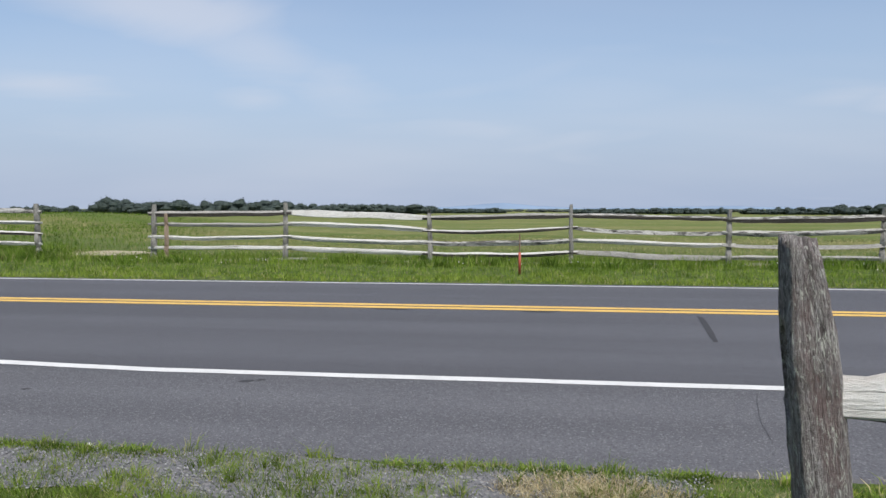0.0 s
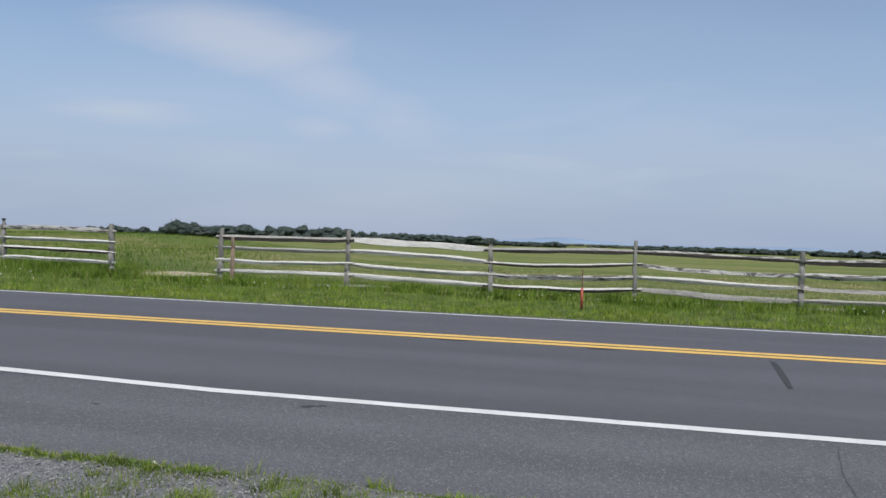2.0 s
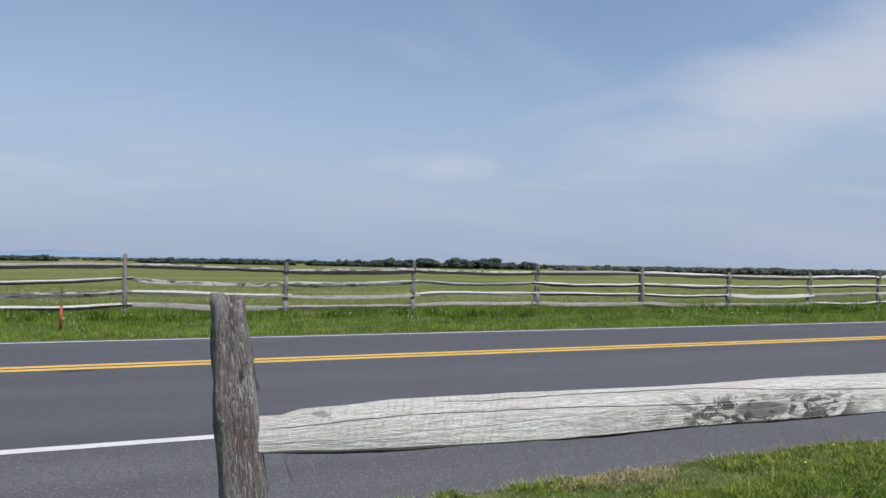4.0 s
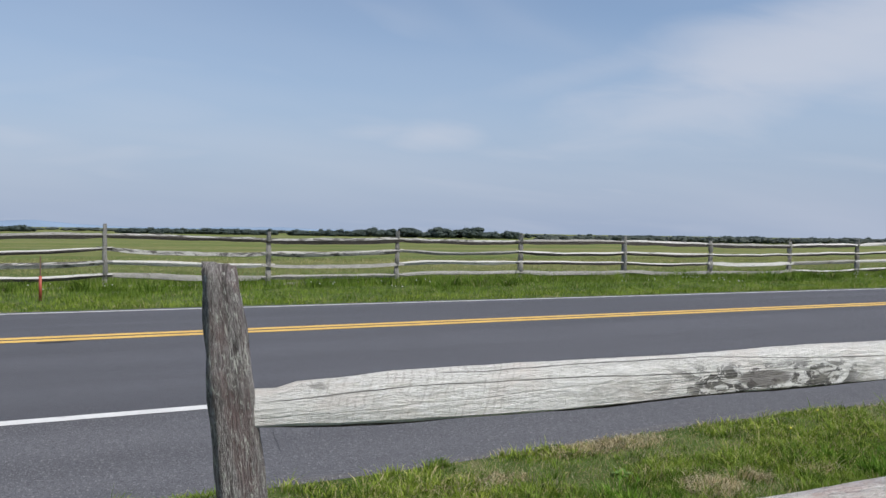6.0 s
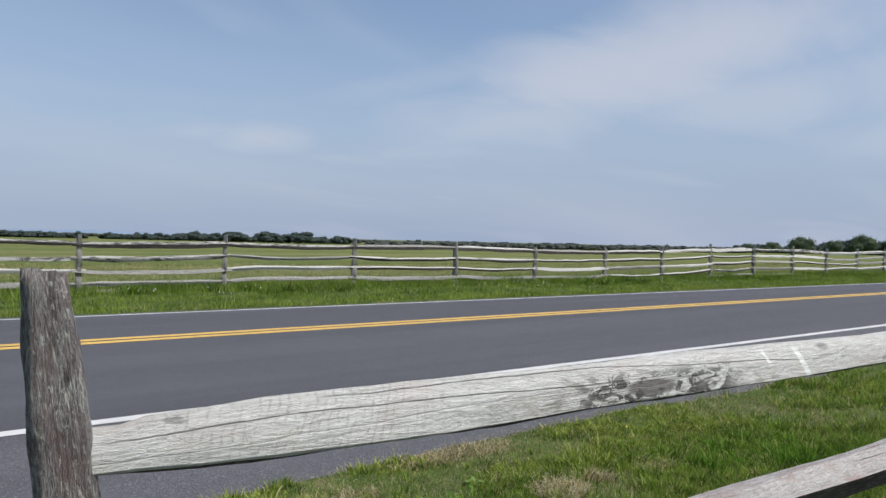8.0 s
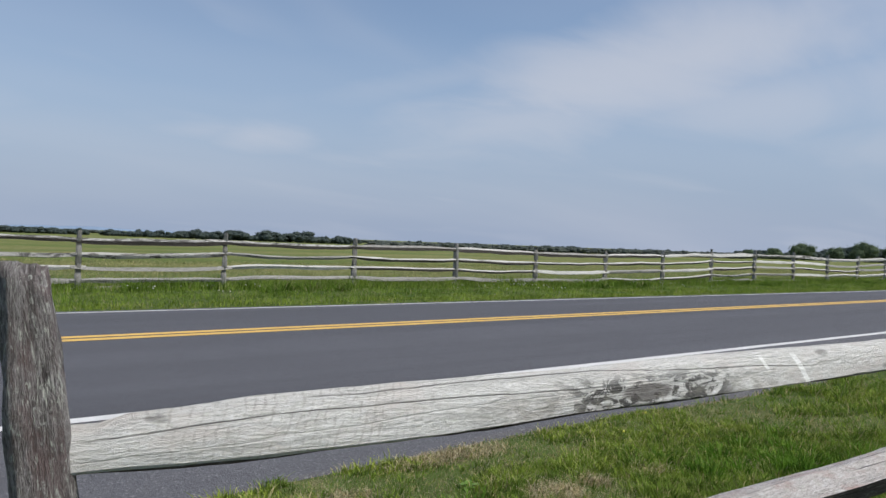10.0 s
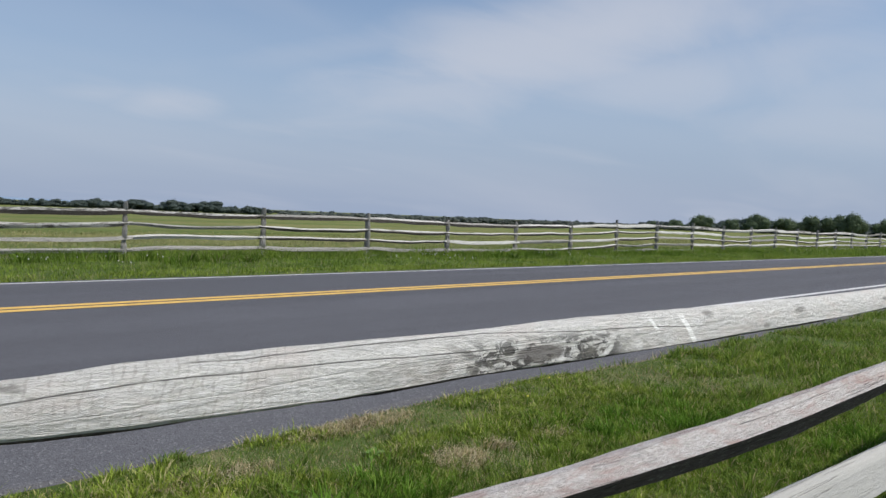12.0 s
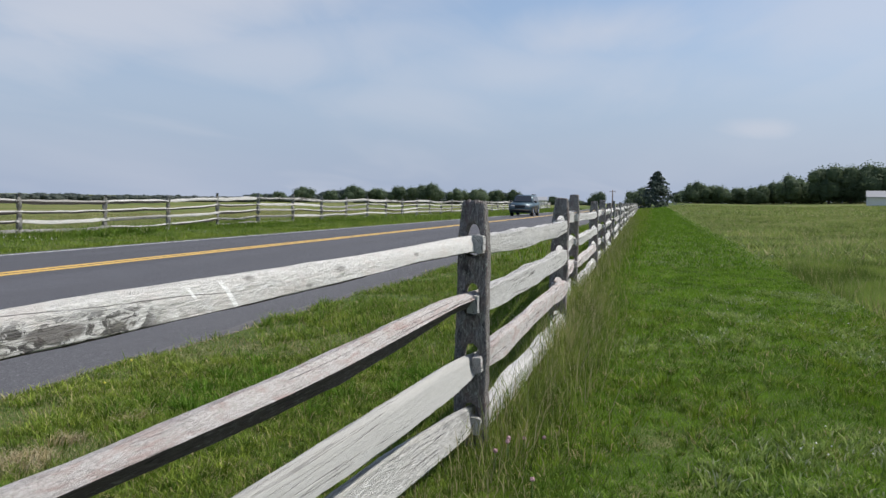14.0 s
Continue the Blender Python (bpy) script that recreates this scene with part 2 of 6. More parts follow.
            gap = m.ramp(m.math("ABSOLUTE", m.math("SUBTRACT", Z, zc), 0), half * 0.6, half * 1.8, 1, 0)
            split = m.math("MULTIPLY", gap, m.math("MULTIPLY", m.ramp(X, x0, x0 + 0.06), m.ramp(X, x1 - 0.15, x1, 1, 0)))
            line = m.math("MAXIMUM", line, split)
            c = m.mix(m.math("MULTIPLY", split, m.ramp(crinkle, 0.35, 0.55, 0.35, 0.85)), c, (0.06, 0.055, 0.05))
        for kx, kz, size in ((3.225, 0.952, 0.011), (4.745, 0.979, 0.018), (5.185, 0.974, 0.026), (5.005, 0.938, 0.013), (5.75, 0.985, 0.016)):
            far = m.math("ADD", m.math("POWER", m.math("DIVIDE", m.math("SUBTRACT", X, kx), size * 1.8), 2), m.math("POWER", m.math("DIVIDE", m.math("SUBTRACT", Z, kz), size * 0.7), 2))
            knot = m.ramp(m.math("ADD", far, m.math("MULTIPLY", crinkle, 2.6)), 1.2, 2.2, 1, 0)
            c = m.mix(m.math("MULTIPLY", knot, 0.6), c, (0.10, 0.093, 0.085))
        tick = m.math("SINE", m.math("MULTIPLY", m.math("ADD", m.math("ADD", X, m.math("MULTIPLY", Z, -0.35)), m.math("MULTIPLY", blotch, 0.035)), 430.0), 0)
        kerf = m.math("MULTIPLY", m.math("MULTIPLY", m.ramp(tick, 0.45, 0.85), m.ramp(m.noise(m.coords((30, 1, 38)), 1.0, 5, 0.75, 0.8), 0.44, 0.60)), m.math("MULTIPLY", m.ramp(X, 3.16, 3.26), m.ramp(X, 3.5, 3.75, 1, 0)))
        c = m.mix(m.math("MULTIPLY", kerf, 0.36), c, (0.25, 0.225, 0.20))
        for x0, half, z0, z1 in ((4.52, 0.0045, 0.945, 0.985), (4.665, 0.007, 0.90, 0.987)):
            skew = m.math("ADD", X, m.math("MULTIPLY", m.math("SUBTRACT", Z, z0), 0.6))
            cut = m.math("MULTIPLY", m.ramp(m.math("ABSOLUTE", m.math("SUBTRACT", skew, x0 + 0.02), 0), half, half * 1.6, 1, 0), m.math("MULTIPLY", m.ramp(Z, z0, z0 + 0.01), m.ramp(Z, z1 - 0.01, z1, 1, 0)))
            c = m.mix(m.math("MULTIPLY", cut, 0.97), c, (0.88, 0.88, 0.86))
    m.color(c)
    h = m.math("SUBTRACT", m.math("ADD", m.math("ADD", grain, m.math("MULTIPLY", crinkle, 1.6 * crease + 0.3)), m.math("ADD", m.math("MULTIPLY", mottle, 0.9), m.math("MULTIPLY", fuzz, 1.6 * speck))), m.math("MULTIPLY", line, 1.5 * checks))
    m.bump(h, relief, 0.9)
    return m.m


def asphalt_mat(name, base, speck, coarse):
    m = Mat(name, 0.82, 0.35)
    v = m.coords()
    fine = m.noise(v, 260, 2, 0.7)
    agg = m.voronoi(v, coarse, "Color")
    sep = m.node("ShaderNodeSeparateColor")
    m.link(agg, sep.inputs[0])
    streak = m.noise(m.coords((0.05, 1.15, 1)), 1.0, 4, 0.5)
    blot = m.noise(v, 0.9, 5, 0.6)
    c = m.mix(m.ramp(streak, 0.34, 0.66), tuple(k * 0.78 for k in base), tuple(k * 1.20 for k in base))
    c = m.mix(m.ramp(blot, 0.35, 0.7, 0, 0.5), c, tuple(k * 0.9 for k in base))
    c = m.mix(m.ramp(fine, 0.3, 0.75, 0, 0.5), c, tuple(k * 1.5 for k in base))
    c = m.mix(m.math("MULTIPLY", m.ramp(sep.outputs[0], 0.82, 0.97), 0.55), c, speck)
    c = m.mix(m.math("MULTIPLY", m.ramp(sep.outputs[1], 0.75, 0.95), 0.6), c, tuple(k * 0.45 for k in base))
    m.color(c)
    m.bump(m.math("ADD", m.voronoi(v, coarse), m.math("MULTIPLY", fine, 0.6)), 0.006, 0.7)
    return m.m


def paint_mat(name, base, under):
    m = Mat(name, 0.6, 0.4)
    v = m.coords()
    worn = m.math("ADD", m.ramp(m.noise(v, 130, 3, 0.75), 0.60, 0.70, 0, 0.6), m.ramp(m.noise(v, 9, 4), 0.62, 0.75, 0, 0.35))
    c = m.mix(m.ramp(m.noise(v, 3, 4), 0.3, 0.7), base, tuple(k * 0.88 for k in base))
    m.color(m.mix(worn, c, under))
    m.bump(m.noise(v, 220, 2), 0.003, 0.6)
    return m.m


def ground_mat():
    """Soil and matted turf under the blades; hay colours far off in the fields."""
    m = Mat("turf", 0.95, 0.1)
    v = m.coords()
    fine, mid, big = m.noise(v, 60, 3, 0.7), m.noise(v, 2.2, 5, 0.65), m.noise(v, 0.06, 5, 0.6, 0.4)
    strip = m.noise(m.coords((0.01, 0.16, 1)), 1.0, 4, 0.6)
    c = m.mix(m.ramp(mid, 0.3, 0.7), (0.052, 0.088, 0.020), (0.092, 0.140, 0.034))
    c = m.mix(m.ramp(fine, 0.35, 0.75, 0, 0.5), c, (0.12, 0.13, 0.05))
    c = m.mix(m.ramp(m.noise(v, 3.1, 6, 0.7), 0.50, 0.68, 0, 0.6), c, (0.22, 0.195, 0.10))
    pos = m.node("ShaderNodeSeparateXYZ")
    m.link(m.tc.outputs["Object"], pos.inputs[0])
    hay = m.ramp(pos.outputs[1], 17, 28, 0, 0.95)
    hay2 = m.ramp(pos.outputs[1], -14, -4, 0.75, 0)
    hy = m.mix(m.ramp(strip, 0.35, 0.65), (0.132, 0.160, 0.048), (0.255, 0.222, 0.105))
    hy = m.mix(m.ramp(big, 0.35, 0.7, 0, 0.6), hy, (0.085, 0.135, 0.030))
    hy = m.mix(m.ramp(m.noise(v, 0.9, 6, 0.72), 0.36, 0.62, 0, 0.6), hy, (0.078, 0.112, 0.026))
    c = m.mix(m.math("MAXIMUM", hay, hay2), c, hy)
    m.color(c)
    m.bump(m.math("ADD", fine, m.math("MULTIPLY", mid, 2.0)), 0.03, 0.8)
    return m.m


def plain(name, col, rough=0.6, spec=0.4, metal=0.0, vary=0.12, scale=8.0):
    m = Mat(name, rough, spec)
    m.b.inputs["Metallic"].default_value = metal
    n = m.noise(m.coords(), scale, 4)
    m.color(m.mix(m.ramp(n, 0.3, 0.7), tuple(k * (1 - vary) for k in col), tuple(min(1, k * (1 + vary)) for k in col)))
    return m.m


def leaf_mat(name, dark, light, through_light=0.0):
    m = Mat(name, 0.7, 0.2)
    geo = m.node("ShaderNodeNewGeometry")
    inf = m.node("ShaderNodeObjectInfo")
    c = m.mix(geo.outputs["Random Per Island"], dark, light)
    c = m.mix(m.math("MULTIPLY", inf.outputs["Random"], 0.5), c, tuple(k * 0.75 for k in dark))
    m.color(c)
    if through_light:
        tr, mixer = m.node("ShaderNodeBsdfTranslucent"), m.node("ShaderNodeMixShader")
        m.link(c, tr.inputs[0])
        mixer.inputs[0].default_value = through_light
        m.link(m.b.outputs[0], mixer.inputs[1])
        m.link(tr.outputs[0], mixer.inputs[2])
        m.link(mixer.outputs[0], m.nt.nodes["Material Output"].inputs[0])
    return m.m


GRASS = grass_mat("lawn_blade", (0.085, 0.160, 0.014), (0.235, 0.345, 0.040), (0.40, 0.34, 0.17), 0.11, 0.9)
FRINGE = grass_mat("seeding_grass", (0.094, 0.158, 0.024), (0.240, 0.296, 0.072), (0.42, 0.37, 0.21), 0.22, 1.1)
TUFT = grass_mat("tuft_blade", (0.075, 0.150, 0.018), (0.230, 0.330, 0.060), (0.42, 0.37, 0.19), 0.08, 3.2)
ROADSIDE = grass_mat("roadside_blade", (0.074, 0.142, 0.019), (0.240, 0.335, 0.056), (0.46, 0.40, 0.19), 0.10, 2.3)
PATH_GRASS = grass_mat("path_blade", (0.074, 0.172, 0.013), (0.200, 0.345, 0.034), (0.34, 0.37, 0.15), 0.04, 0.8)
MEADOW = grass_mat("meadow_blade", (0.165, 0.235, 0.056), (0.285, 0.350, 0.105), (0.40, 0.37, 0.19), 0.14, 0.10)
VERGE = grass_mat("verge_blade", (0.088, 0.162, 0.020), (0.240, 0.340, 0.055), (0.36, 0.36, 0.16), 0.05, 0.55)
MOUND = grass_mat("rough_pasture_blade", (0.060, 0.125, 0.014), (0.150, 0.240, 0.034), (0.30, 0.29, 0.13), 0.04, 0.35)
COARSE = grass_mat("coarse_grass_blade", (0.070, 0.125, 0.016), (0.205, 0.285, 0.048), (0.30, 0.29, 0.14), 0.10, 1.6)
HAY = grass_mat("hay_blade", (0.150, 0.235, 0.044), (0.285, 0.365, 0.092), (0.40, 0.37, 0.18), 0.10, 0.12)
FIELD = grass_mat("field_blade", (0.190, 0.220, 0.075), (0.300, 0.310, 0.125), (0.42, 0.37, 0.20), 0.26, 0.10)
STRAW = grass_mat("straw", (0.27, 0.215, 0.11), (0.48, 0.40, 0.24), (0.55, 0.49, 0.33), 0.3, 3.0)
TURF = ground_mat()
RAIL_PALE = wood_mat("silver_rail_wood", (0.70, 0.695, 0.675), (0.46, 0.455, 0.44), 0.25, 0.22)
RAIL_TOP = wood_mat("marked_rail_wood", (0.76, 0.755, 0.73), (0.56, 0.555, 0.53), 0.55, 0.10, (0.62, 0.58, 0.55), marks=True, crease=0.40, checks=0.15, flecks=60, relief=0.006, speck=0.30)
RAIL_FAR = wood_mat("bleached_rail_wood", (0.67, 0.665, 0.64), (0.42, 0.415, 0.40), 0.3, 0.4, crease=0.6)
RAIL_SMOOTH = wood_mat("smooth_silver_wood", (0.46, 0.46, 0.445), (0.39, 0.387, 0.37), 0.2, 0.15, crease=0.12, checks=0.4, relief=0.003)
RAIL_MOULD = wood_mat("mouldy_rail_wood", (0.58, 0.575, 0.555), (0.27, 0.265, 0.25), 0.45, 0.9, crease=0.7)
RAIL_GREY = wood_mat("dull_grey_rail_wood", (0.42, 0.41, 0.39), (0.19, 0.185, 0.175), 0.4, 0.6, crease=0.7)
RAIL_WARM = wood_mat("pinkish_rail_wood", (0.78, 0.755, 0.735), (0.58, 0.53, 0.51), 0.7, 0.22, (0.48, 0.33, 0.30), crease=0.55, speck=0.65, flecks=70)
# rail undersides: stained wood and their shade, both put into the colour
SHADE_FACE = wood_mat("painted_shade_face", (0.15, 0.128, 0.12), (0.06, 0.05, 0.048), 0.25, 0.5, crease=0.9)
POST_WOOD = wood_mat("grey_post_wood", (0.40, 0.378, 0.368), (0.105, 0.088, 0.085), 1.0, 0.8, (0.215, 0.150, 0.145), crease=0.9, flecks=70, checks=0.4, speck=0.75)
POST_FAR = wood_mat("silver_post_wood", (0.33, 0.325, 0.305), (0.14, 0.137, 0.128), 0.5, 0.6, crease=0.8)
BROWN_WOOD = wood_mat("brown_post_wood", (0.34, 0.26, 0.20), (0.18, 0.13, 0.10), 0.3, 0.4, crease=0.7)
LANE = asphalt_mat("lane_asphalt", (0.079, 0.080, 0.091), (0.12, 0.12, 0.13), 170)
SHOULDER = asphalt_mat("shoulder_asphalt", (0.088, 0.088, 0.097), (0.25, 0.25, 0.255), 115)
WHITE = paint_mat("white_road_paint", (0.62, 0.62, 0.61), (0.12, 0.12, 0.12))
YELLOW = paint_mat("yellow_road_paint", (0.69, 0.445, 0.11), (0.11, 0.10, 0.08))
TAR = plain("tar", (0.040, 0.040, 0.043), 0.8, 0.3)
GRAVEL_BED = asphalt_mat("gravel_bed", (0.125, 0.125, 0.13), (0.34, 0.33, 0.31), 60)
STONE = leaf_mat("gravel_stone", (0.13, 0.135, 0.145), (0.42, 0.42, 0.42))
DIRT = asphalt_mat("bare_soil", (0.36, 0.315, 0.225), (0.52, 0.47, 0.36), 22)

# ---- helpers of this scene ----
rng = np.random.default_rng(7)


def part(name, bm, material, parent=None, label="", smooth=True):
    me = bpy.data.meshes.new(name)
    bm.normal_update()
    bm.to_mesh(me)
    bm.free()
    me.materials.append(material)
    if smooth:
        me.polygons.foreach_set("use_smooth", [True] * len(me.polygons))
    ob = new(name, me)
    ob.parent = parent
    if label:
        ob["label"] = label
    return ob


def thing(name, at, label, category, group="", kind=""):
    ob = new(name)
    ob.matrix_world = at if isinstance(at, Matrix) else Matrix.Translation(at)
    return tagged(ob, label, category, group, kind)


def arrays(name, verts, faces, material, parent=None):
    """A mesh from numpy arrays: verts n x 3, faces m x 3 or m x 4."""
    me = bpy.data.meshes.new(name)
    k = faces.shape[1]
    me.vertices.add(len(verts))
    me.vertices.foreach_set("co", np.ascontiguousarray(verts, dtype=np.float32).ravel())
    me.loops.add(faces.size)
    me.loops.foreach_set("vertex_index", np.ascontiguousarray(faces, dtype=np.int32).ravel())
    me.polygons.add(len(faces))
    me.polygons.foreach_set("loop_start", np.arange(0, faces.size, k, dtype=np.int32))
    me.update(calc_edges=True)
    me.materials.append(material)
    ob = new(name, me)
    ob.parent = parent
    return ob


def sstep(a, b, x):
    t = np.clip((x - a) / (b - a), 0, 1)
    return t * t * (3 - 2 * t)


def road_edge(x):
    """y of the near edge of the pavement."""
    return 3.01 + 0.15 * sstep(3.8, 6.6, x) + 0.29 * sstep(0.7, -2.4, x) + 0.025 * np.sin(x * 2.1) + 0.018 * np.sin(x * 5.3 + 1)


def terrain(x, y):
    """Height of the ground at x, y."""
    x, y = np.asarray(x, float), np.asarray(y, float)
    z = np.zeros(np.broadcast(x, y).shape)
    z = z - 0.0062 * np.clip(y - 18, 0, 290)
    z = z + 0.38 * sstep(-5, -17, x) * sstep(13, 16, y)
    sx = np.where(x > -29, 5.5, 18.0)
    z = z + 0.72 * np.exp(-((x + 29) / sx) ** 2 - ((y - 48) / 15) ** 2)
    z = z + 0.0063 * np.clip(x - 20, 0, 300) * sstep(2, -8, y) + 0.03 * np.clip(-y - 30, 0, 60) * sstep(60, 200, x)
    under = sstep(3.0, 3.25, y) * sstep(11.9, 11.6, y)
    z = z - 0.10 * under
    bumps = 0.02 * np.sin(x * 0.9 + y * 0.6) * np.sin(y * 1.3 - x * 0.4)
    return z + bumps * (1 - under)


def blades(name, x, y, h, w, material, lean=0.45, segs=2, base=None, heading=None):
    """Grass: one bent, tapered blade at each x, y, standing on the ground."""
    n = len(x)
    z = terrain(x, y) if base is None else base
    a, d = rng.uniform(0, 6.283, n), rng.uniform(0, 6.283, n)
    d = d if heading is None else heading
    px, py = np.cos(a) * w / 2, np.sin(a) * w / 2
    bend = h * lean * rng.uniform(0.2, 1.6, n)
    bx, by = np.cos(d) * bend, np.sin(d) * bend
    b0 = np.stack((x - px, y - py, z - 0.01), 1)
    b1 = np.stack((x + px, y + py, z - 0.01), 1)
    tip = np.stack((x + bx, y + by, z + h), 1)
    if segs == 1:
        return arrays(name, np.stack((b0, b1, tip), 1).reshape(-1, 3), np.arange(3 * n).reshape(n, 3), material)
    m0 = np.stack((x - px * 0.8 + bx * 0.33, y - py * 0.8 + by * 0.33, z + h * 0.6), 1)
    m1 = np.stack((x + px * 0.8 + bx * 0.33, y + py * 0.8 + by * 0.33, z + h * 0.6), 1)
    i = 5 * np.arange(n)[:, None]
    f = np.concatenate((i + [[0, 1, 3]], i + [[0, 3, 2]], i + [[2, 3, 4]]), 0)
    return arrays(name, np.stack((b0, b1, m0, m1, tip), 1).reshape(-1, 3), f, material)


def scatter(n, x0, x1, y0, y1):
    return rng.uniform(x0, x1, n), rng.uniform(y0, y1, n)


def lumps(x, y, s, seed=0.0):
    """Soft patchy field between 0 and 1."""
    return 0.5 + 0.25 * (np.sin(x * s + 1.3 * np.sin(y * s * 0.7 + seed)) + np.sin(y * s * 1.27 + seed + 1.1 * np.sin(x * s * 0.83 + 2)))


# ---- ground and road ----
def axis(stops):
    """Grid lines: stops are (from, to, step) stretches."""
    return np.unique(np.round(np.concatenate([np.arange(a, b + 1e-6, s) for a, b, s in stops]), 4))


GX = axis(((-4400, -400, 400), (-400, -60, 20), (-60, -12, 2), (-12, 24, 0.4), (24, 80, 2), (80, 400, 20), (400, 4400, 400)))
GY = axis(((-4400, -400, 400), (-400, -60, 20), (-60, -8, 2), (-8, 2.8, 0.4), (2.8, 3.4, 0.1), (3.4, 11.4, 2), (11.4, 12.2, 0.1), (12.2, 24, 0.6), (24, 100, 2), (100, 400, 20), (400, 4400, 400)))
XX, YY = np.meshgrid(GX, GY)
gi = np.arange(XX.size).reshape(XX.shape)
quads = np.stack((gi[:-1, :-1], gi[:-1, 1:], gi[1:, 1:], gi[1:, :-1]), -1).reshape(-1, 4)
ground = arrays("ground", np.stack((XX, YY, terrain(XX, YY)), -1).reshape(-1, 3), quads, TURF)
ground.data.polygons.foreach_set("use_smooth", [True] * len(ground.data.polygons))
tagged(ground, "gently rolling turf of roadside verges and open hay fields", "ground", kind="structure")

Y_WHITE, Y_MID, Y_FAR, CROWN = 4.76, 8.12, 11.4, 0.07
RX = axis(((-800, -40, 20), (-40, -10, 2), (-10, 30, 0.25), (30, 100, 2), (100, 800, 20)))


def road_z(y):
    """Height of the crowned road surface."""
    y = np.asarray(y, float)
    return np.where(y < Y_WHITE, 0.0, CROWN * (1 - np.abs((y - Y_MID) / np.where(y < Y_MID, Y_MID - Y_WHITE, Y_FAR - Y_MID)) ** 1.6)) * (y < Y_FAR)


def strip(name, ys, lift, material, label, category, xs=RX, parent=None):
    """A strip of road surface; ys are numbers or functions of x."""
    cols = [np.broadcast_to(f(xs) if callable(f) else np.full(len(xs), f), xs.shape) for f in ys]
    y = np.stack(cols, 0)
    v = np.stack((np.broadcast_to(xs, y.shape), y, road_z(y) + lift), -1)
    i = np.arange(y.size).reshape(y.shape)
    f = np.stack((i[:-1, :-1], i[:-1, 1:], i[1:, 1:], i[1:, :-1]), -1).reshape(-1, 4)
    ob = arrays(name, v.reshape(-1, 3), f, material, parent)
    ob.data.polygons.foreach_set("use_smooth", [True] * len(f))
    return tagged(ob, label, category, kind="structure")


def far_edge(x):
    return 11.62 + 0.02 * np.sin(x * 1.7) + 0.03 * np.sin(x * 0.43)


def kerb_drop(ob, cols, depth):
    """Pulls the outer rows of a strip down, so that the pavement has an edge."""
    n = len(RX)
    for r in cols:
        for k in range(r * n, (r + 1) * n):
            ob.data.vertices[k].co.z -= depth


lane_ys = [Y_WHITE + (Y_FAR - Y_WHITE) * k / 14 for k in range(15)]
road = strip("road", lane_ys + [lambda x: far_edge(x) - 0.02, far_edge, lambda x: far_edge(x) + 0.03], 0.0, LANE, "dark grey asphalt two-lane country road with a crowned surface", "road")
kerb_drop(road, (17,), 0.12)
shoulder = strip("road_shoulder", [lambda x: road_edge(x) - 0.05, road_edge, lambda x: road_edge(x) + 0.03, 3.6, 4.2, Y_WHITE], 0.0, SHOULDER, "coarse grey asphalt shoulder beside the white line", "road")
kerb_drop(shoulder, (0,), 0.12)
wob = lambda y0, a, s: (lambda x: y0 + a * np.sin(x * 3.1 + s) * 0.6 + a * np.sin(x * 7.7 + s * 2) * 0.4)
LW = 0.058
near_line = lambda d, s: (lambda x: Y_WHITE + d + 0.07 * np.clip(-0.2 - x, 0, 7) + 0.003 * np.sin(x * 3.1 + s) + 0.002 * np.sin(x * 8.3 + s))
strip("edge_line", [near_line(-LW, 0), near_line(LW, 1)], 0.004, WHITE, "painted white edge line of the near lane", "road marking")
strip("centre_line", [wob(Y_MID - 0.192, 0.004, 2), wob(Y_MID - 0.038, 0.004, 3)], 0.004, YELLOW, "painted solid yellow centre line", "road marking")
strip("centre_line", [wob(Y_MID + 0.038, 0.004, 4), wob(Y_MID + 0.192, 0.004, 5)], 0.004, YELLOW, "painted solid yellow centre line", "road marking")
strip("edge_line", [wob(Y_FAR - LW, 0.006, 6), wob(Y_FAR + LW, 0.006, 7)], 0.004, WHITE, "painted white edge line of the far lane", "road marking")


def blob(name, cx, cy, rx, ry, rot, material, label, category, lift=0.003, seed=0, kind="structure", z=None, n=26, blunt=1.0):
    """A flat irregular patch lying on the road or ground."""
    bm = bmesh.new()
    mid = bm.verts.new((cx, cy, (float(road_z(cy)) if z is None else z) + lift))
    ring = []
    for k in range(n):
        a = 6.2832 * k / n
        r = 1 + 0.28 * noise.noise((math.cos(a) * 1.7 + seed, math.sin(a) * 1.7, seed)) + 0.18 * noise.noise((math.cos(a) * 5 + seed, math.sin(a) * 5, 3))
        u, v = rx * r * math.copysign(abs(math.cos(a)) ** blunt, math.cos(a)), ry * r * math.copysign(abs(math.sin(a)) ** blunt, math.sin(a))
        c, s = math.cos(radians(rot)), math.sin(radians(rot))
        x, y = cx + u * c - v * s, cy + u * s + v * c
        ring.append(bm.verts.new((x, y, (float(road_z(y)) if z is None else z) + lift)))
    for k in range(n):
        bm.faces.new((mid, ring[k], ring[(k + 1) % n]))
    return tagged(part(name, bm, material), label, category, kind=kind)


blob("tar_patch", 0.95, 7.87, 0.20, 0.035, 0, TAR, "dark tar smear beside the yellow line", "tar patch", seed=1)
blob("tar_patch", 2.60, 7.85, 0.18, 0.035, 3, TAR, "dark tar smear beside the yellow line", "tar patch", seed=2)
blob("skid_mark", 4.233, 7.02, 0.74, 0.030, 84.3, TAR, "dark narrow skid mark on the asphalt", "skid mark", seed=3, blunt=0.5)
blob("tar_patch", 0.60, 4.50, 0.060, 0.030, 28, TAR, "small dark tar drip on the shoulder", "tar patch", seed=4)
blob("tar_patch", 0.69, 4.55, 0.035, 0.018, 20, TAR, "small dark tar drip on the shoulder", "tar patch", seed=6)
